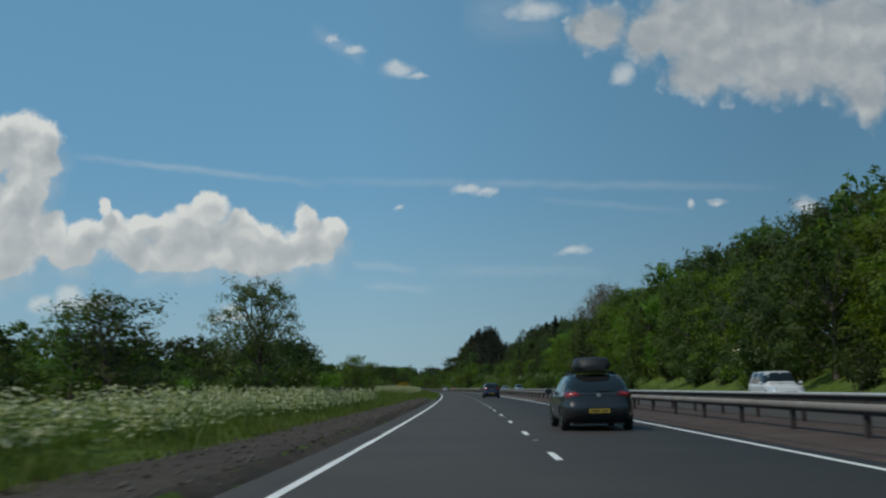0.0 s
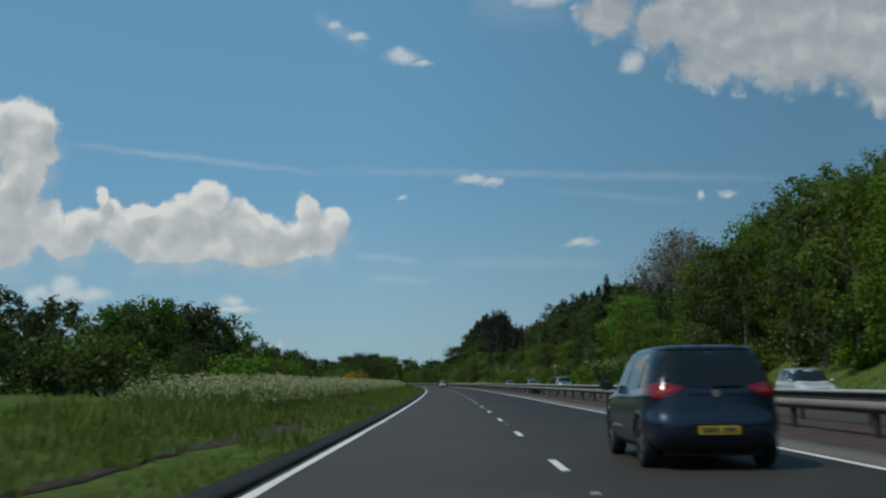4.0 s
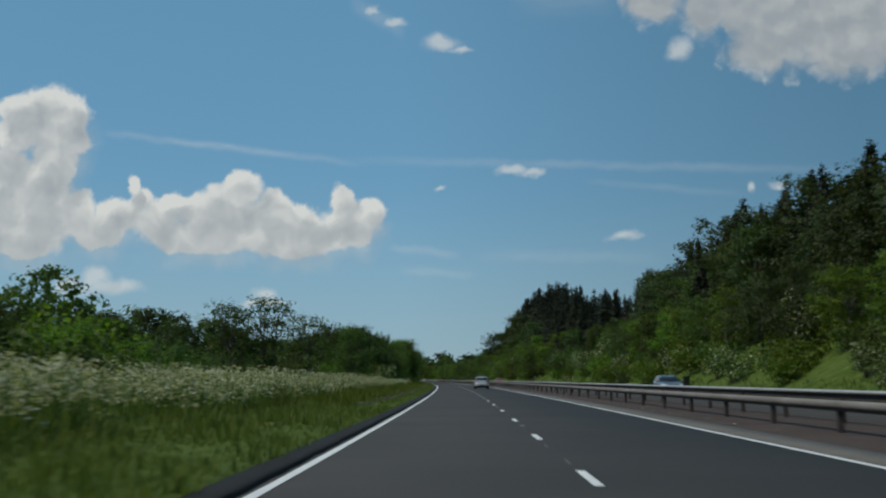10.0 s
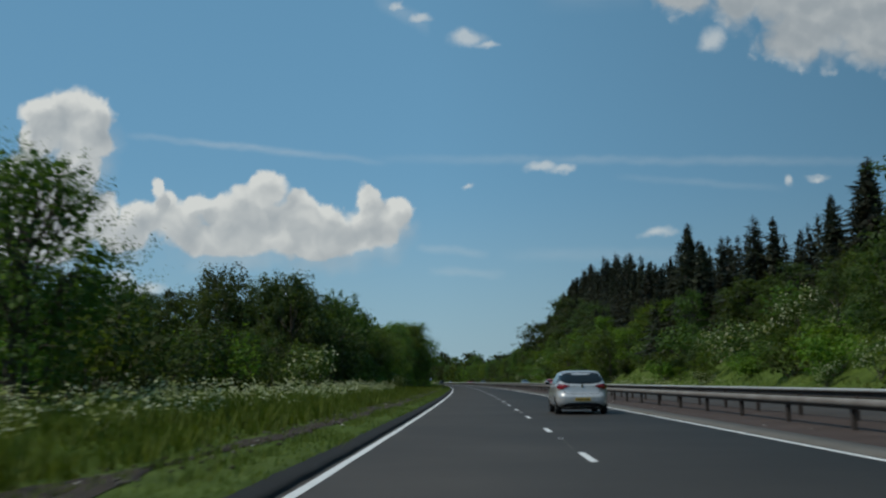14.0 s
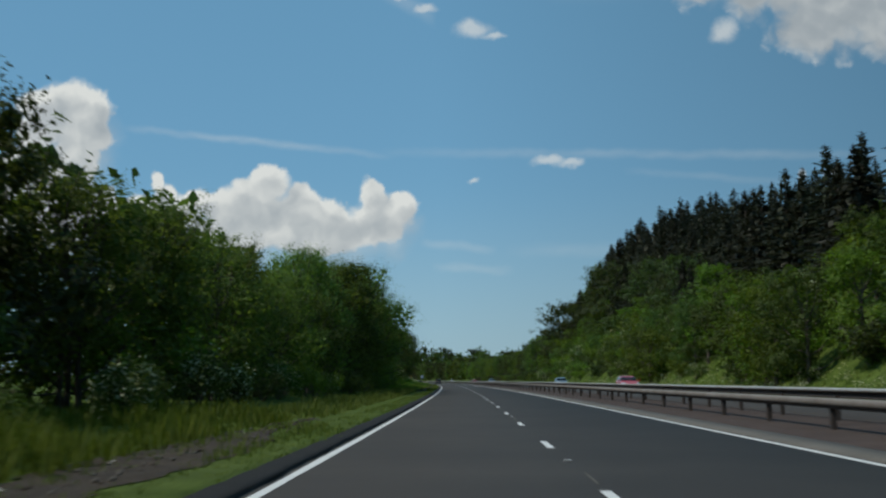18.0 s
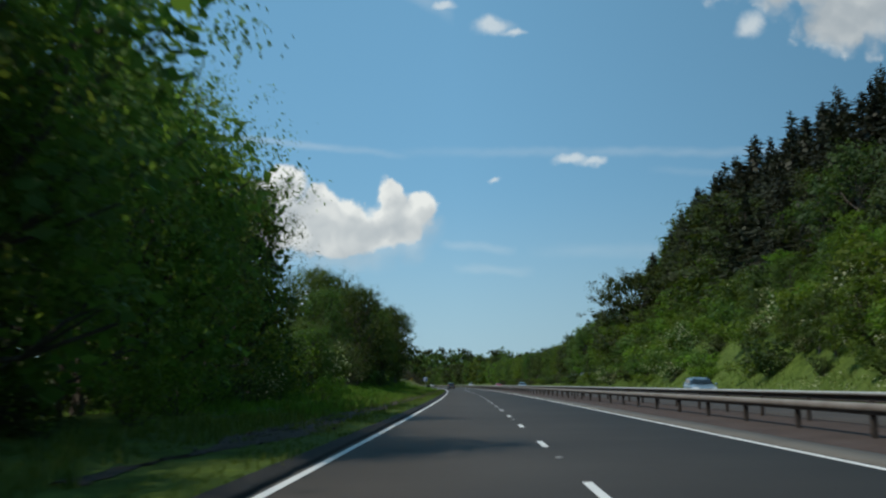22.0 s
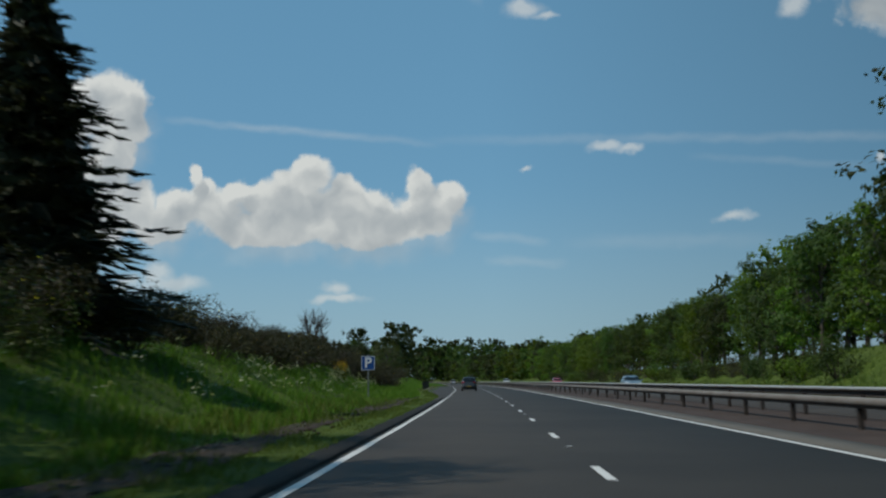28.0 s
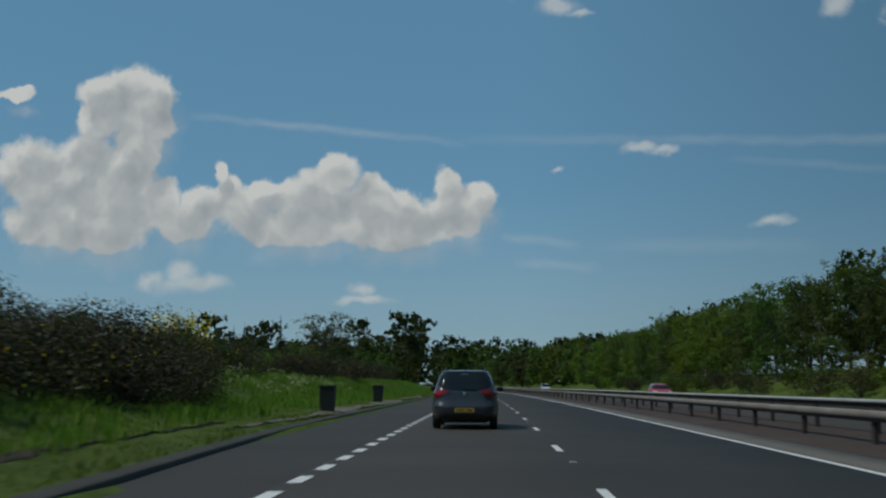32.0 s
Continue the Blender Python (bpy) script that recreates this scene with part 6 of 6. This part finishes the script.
    bmesh.ops.create_cone(bm, cap_ends=True, segments=20, radius1=0.055, radius2=0.05, depth=0.02)
    bmesh.ops.rotate(bm, verts=bm.verts, cent=(0, 0, 0), matrix=Matrix.Rotation(math.pi / 2, 3, "X"))
    for v in bm.verts:
        v.co += rear_pt(0, belt - 0.03) + Vector((0, -0.008, 0))
    part("badge", bm, M_CHROME, t)
    bm = bmesh.new()
    pw = rear_pt(0, z0 + 0.03)
    box(bm, -0.03, pw.y - 0.035, pw.z - 0.012, 0.33, pw.y - 0.015, pw.z + 0.012, 0.004)
    part("wiper", bm, M_TRIM, t)
    yr1, yf1 = -hl + 0.25 + rs, hl - nose - fs * 1.2
    bm = bmesh.new()
    bmesh.ops.create_cone(bm, cap_ends=True, segments=6, radius1=0.016, radius2=0.005, depth=0.10)
    for v in bm.verts:
        v.co += Vector((0, yr1 + 0.25 - v.co.z * 0.9, h + 0.03))
    part("aerial", bm, M_TRIM, t)
    wr = hw * 0.70
    if rails or box_on_top:
        for sgn in (-1, 1):
            bm = bmesh.new()
            box(bm, sgn * wr * 0.86 - 0.018, yr1 + 0.1, h - 0.03, sgn * wr * 0.86 + 0.018, yf1 - 0.05, h + 0.04, 0.012)
            part("roof_rail", bm, M_TRIM if box_on_top else M_CHROME, t)
    if box_on_top:
        for y in (yr1 + 0.4, yf1 - 0.4):
            bm = bmesh.new()
            box(bm, -wr * 0.9, y - 0.03, h + 0.04, wr * 0.9, y + 0.03, h + 0.07, 0.01)
            part("cross_bar", bm, M_TRIM, t)
        bm = bmesh.new()
        prof_ = [(yr1 - 0.25, 0.62, 0.12), (yr1 - 0.12, 0.92, 0.30), (yr1 + 0.3, 1.0, 0.36), (yf1 - 0.6, 1.0, 0.34), (yf1 - 0.1, 0.85, 0.22), (yf1 + 0.05, 0.6, 0.10)]
        loft(bm, [[(-0.42 * k, y, h + 0.10), (-0.47 * k, y, h + 0.08 + h_ * 0.4), (-0.40 * k, y, h + 0.07 + h_), (0, y, h + 0.09 + h_), (0.40 * k, y, h + 0.07 + h_), (0.47 * k, y, h + 0.08 + h_ * 0.4), (0.42 * k, y, h + 0.10)] for y, k, h_ in prof_])
        part("roof_box", bm, M_TRIM, t, "glossy black roof box")
    return t


M_LENS = plain("reflector_red", (0.36, 0.018, 0.022), 0.2, 0, 0.5)
P_GREY = car_paint("grey_metallic", (0.050, 0.054, 0.060), 0.35)
P_DARK = car_paint("charcoal_metallic", (0.020, 0.020, 0.021), 0.2)
P_NAVY = car_paint("navy_metallic", (0.016, 0.026, 0.05))
P_SILVER = car_paint("silver_metallic", (0.60, 0.60, 0.60), 0.35)
P_ICE = car_paint("ice_blue_metallic", (0.25, 0.34, 0.40), 0.5)
P_WHITE = car_paint("white_paint", (0.62, 0.63, 0.63), 0.0)
P_RED = car_paint("red_paint", (0.50, 0.025, 0.035), 0.0)
P_STEEL = car_paint("steel_blue_metallic", (0.17, 0.21, 0.25), 0.5)

car("people_carrier", "dark grey family car with red tail lights in the near lane", spot(793.5, -0.09, 0.006), P_GREY, 4.45, 1.78, 1.58, 0.98, 0.30, 1.0, rails=True, tail_z=(0.83, 1.06))
car("estate_car", "charcoal car with a black roof box in the outer lane", spot(30.0, 3.75, 0.006), P_DARK, 4.85, 1.88, 1.46, 0.94, 0.75, 1.15, box_on_top=True, tail_z=(0.84, 0.97))
car("compact_suv", "dark blue compact car in the outer lane", spot(118, 3.75, 0.006), P_NAVY, 4.3, 1.80, 1.62, 1.0, 0.35, 0.95, boxy=0.5, tail_z=(0.9, 1.1))
car("hatchback", "silver hatchback with dark red tail lights in the outer lane", spot(382.6, 3.80, 0.006), P_SILVER, 4.42, 1.81, 1.50, 0.99, 0.62, 1.05, tail_z=(0.84, 1.02))
car("off_road_car", "white boxy off-road car on the opposite carriageway", spot(56, 16.4, 0.01, 180), P_WHITE, 4.7, 1.88, 1.74, 1.06, 0.2, 1.15, boxy=1.0, clearance=0.3)
car("off_road_car", "steel blue boxy off-road car on the opposite carriageway", spot(244.5, 16.4, 0.01, 180), P_STEEL, 4.5, 1.80, 1.70, 1.04, 0.2, 1.0, boxy=1.0, clearance=0.28)
car("hatchback", "dull silver hatchback on the opposite carriageway", spot(331, 16.4, 0.01, 180), P_STEEL, 4.1, 1.72, 1.46, 0.93, 0.5, 0.95)
car("people_carrier", "pale silver people carrier on the opposite carriageway", spot(151, 16.4, 0.01, 180), P_SILVER, 4.2, 1.72, 1.62, 0.98, 0.35, 0.9)
car("hatchback", "grey hatchback on the opposite carriageway", spot(285, 16.4, 0.01, 180), P_STEEL, 4.1, 1.72, 1.47, 0.93, 0.5, 0.95)
car("hatchback", "pale silver hatchback on the opposite carriageway", spot(603, 16.4, 0.01, 180), P_ICE, 4.1, 1.72, 1.47, 0.93, 0.5, 0.95)
car("saloon_car", "bright red car on the opposite carriageway", spot(543, 16.4, 0.01, 180), P_RED, 4.4, 1.78, 1.45, 0.93, 0.55, 1.1)
car("hatchback", "ice blue hatchback on the opposite carriageway", spot(781, 16.4, 0.01, 180), P_ICE, 4.2, 1.74, 1.48, 0.94, 0.5, 1.0, rails=True)
car("hatchback", "small red car far along the opposite carriageway", spot(860, 16.4, 0.01, 180), P_RED, 4.0, 1.7, 1.46, 0.92, 0.5, 0.95)
car("people_carrier", "white car far along the opposite carriageway", spot(985, 16.4, 0.01, 180), P_WHITE, 4.5, 1.8, 1.7, 1.0, 0.3, 0.9)
car("hatchback", "pale car far ahead in the outer lane", spot(1060, 3.7, 0.01), P_SILVER, 4.2, 1.75, 1.5)
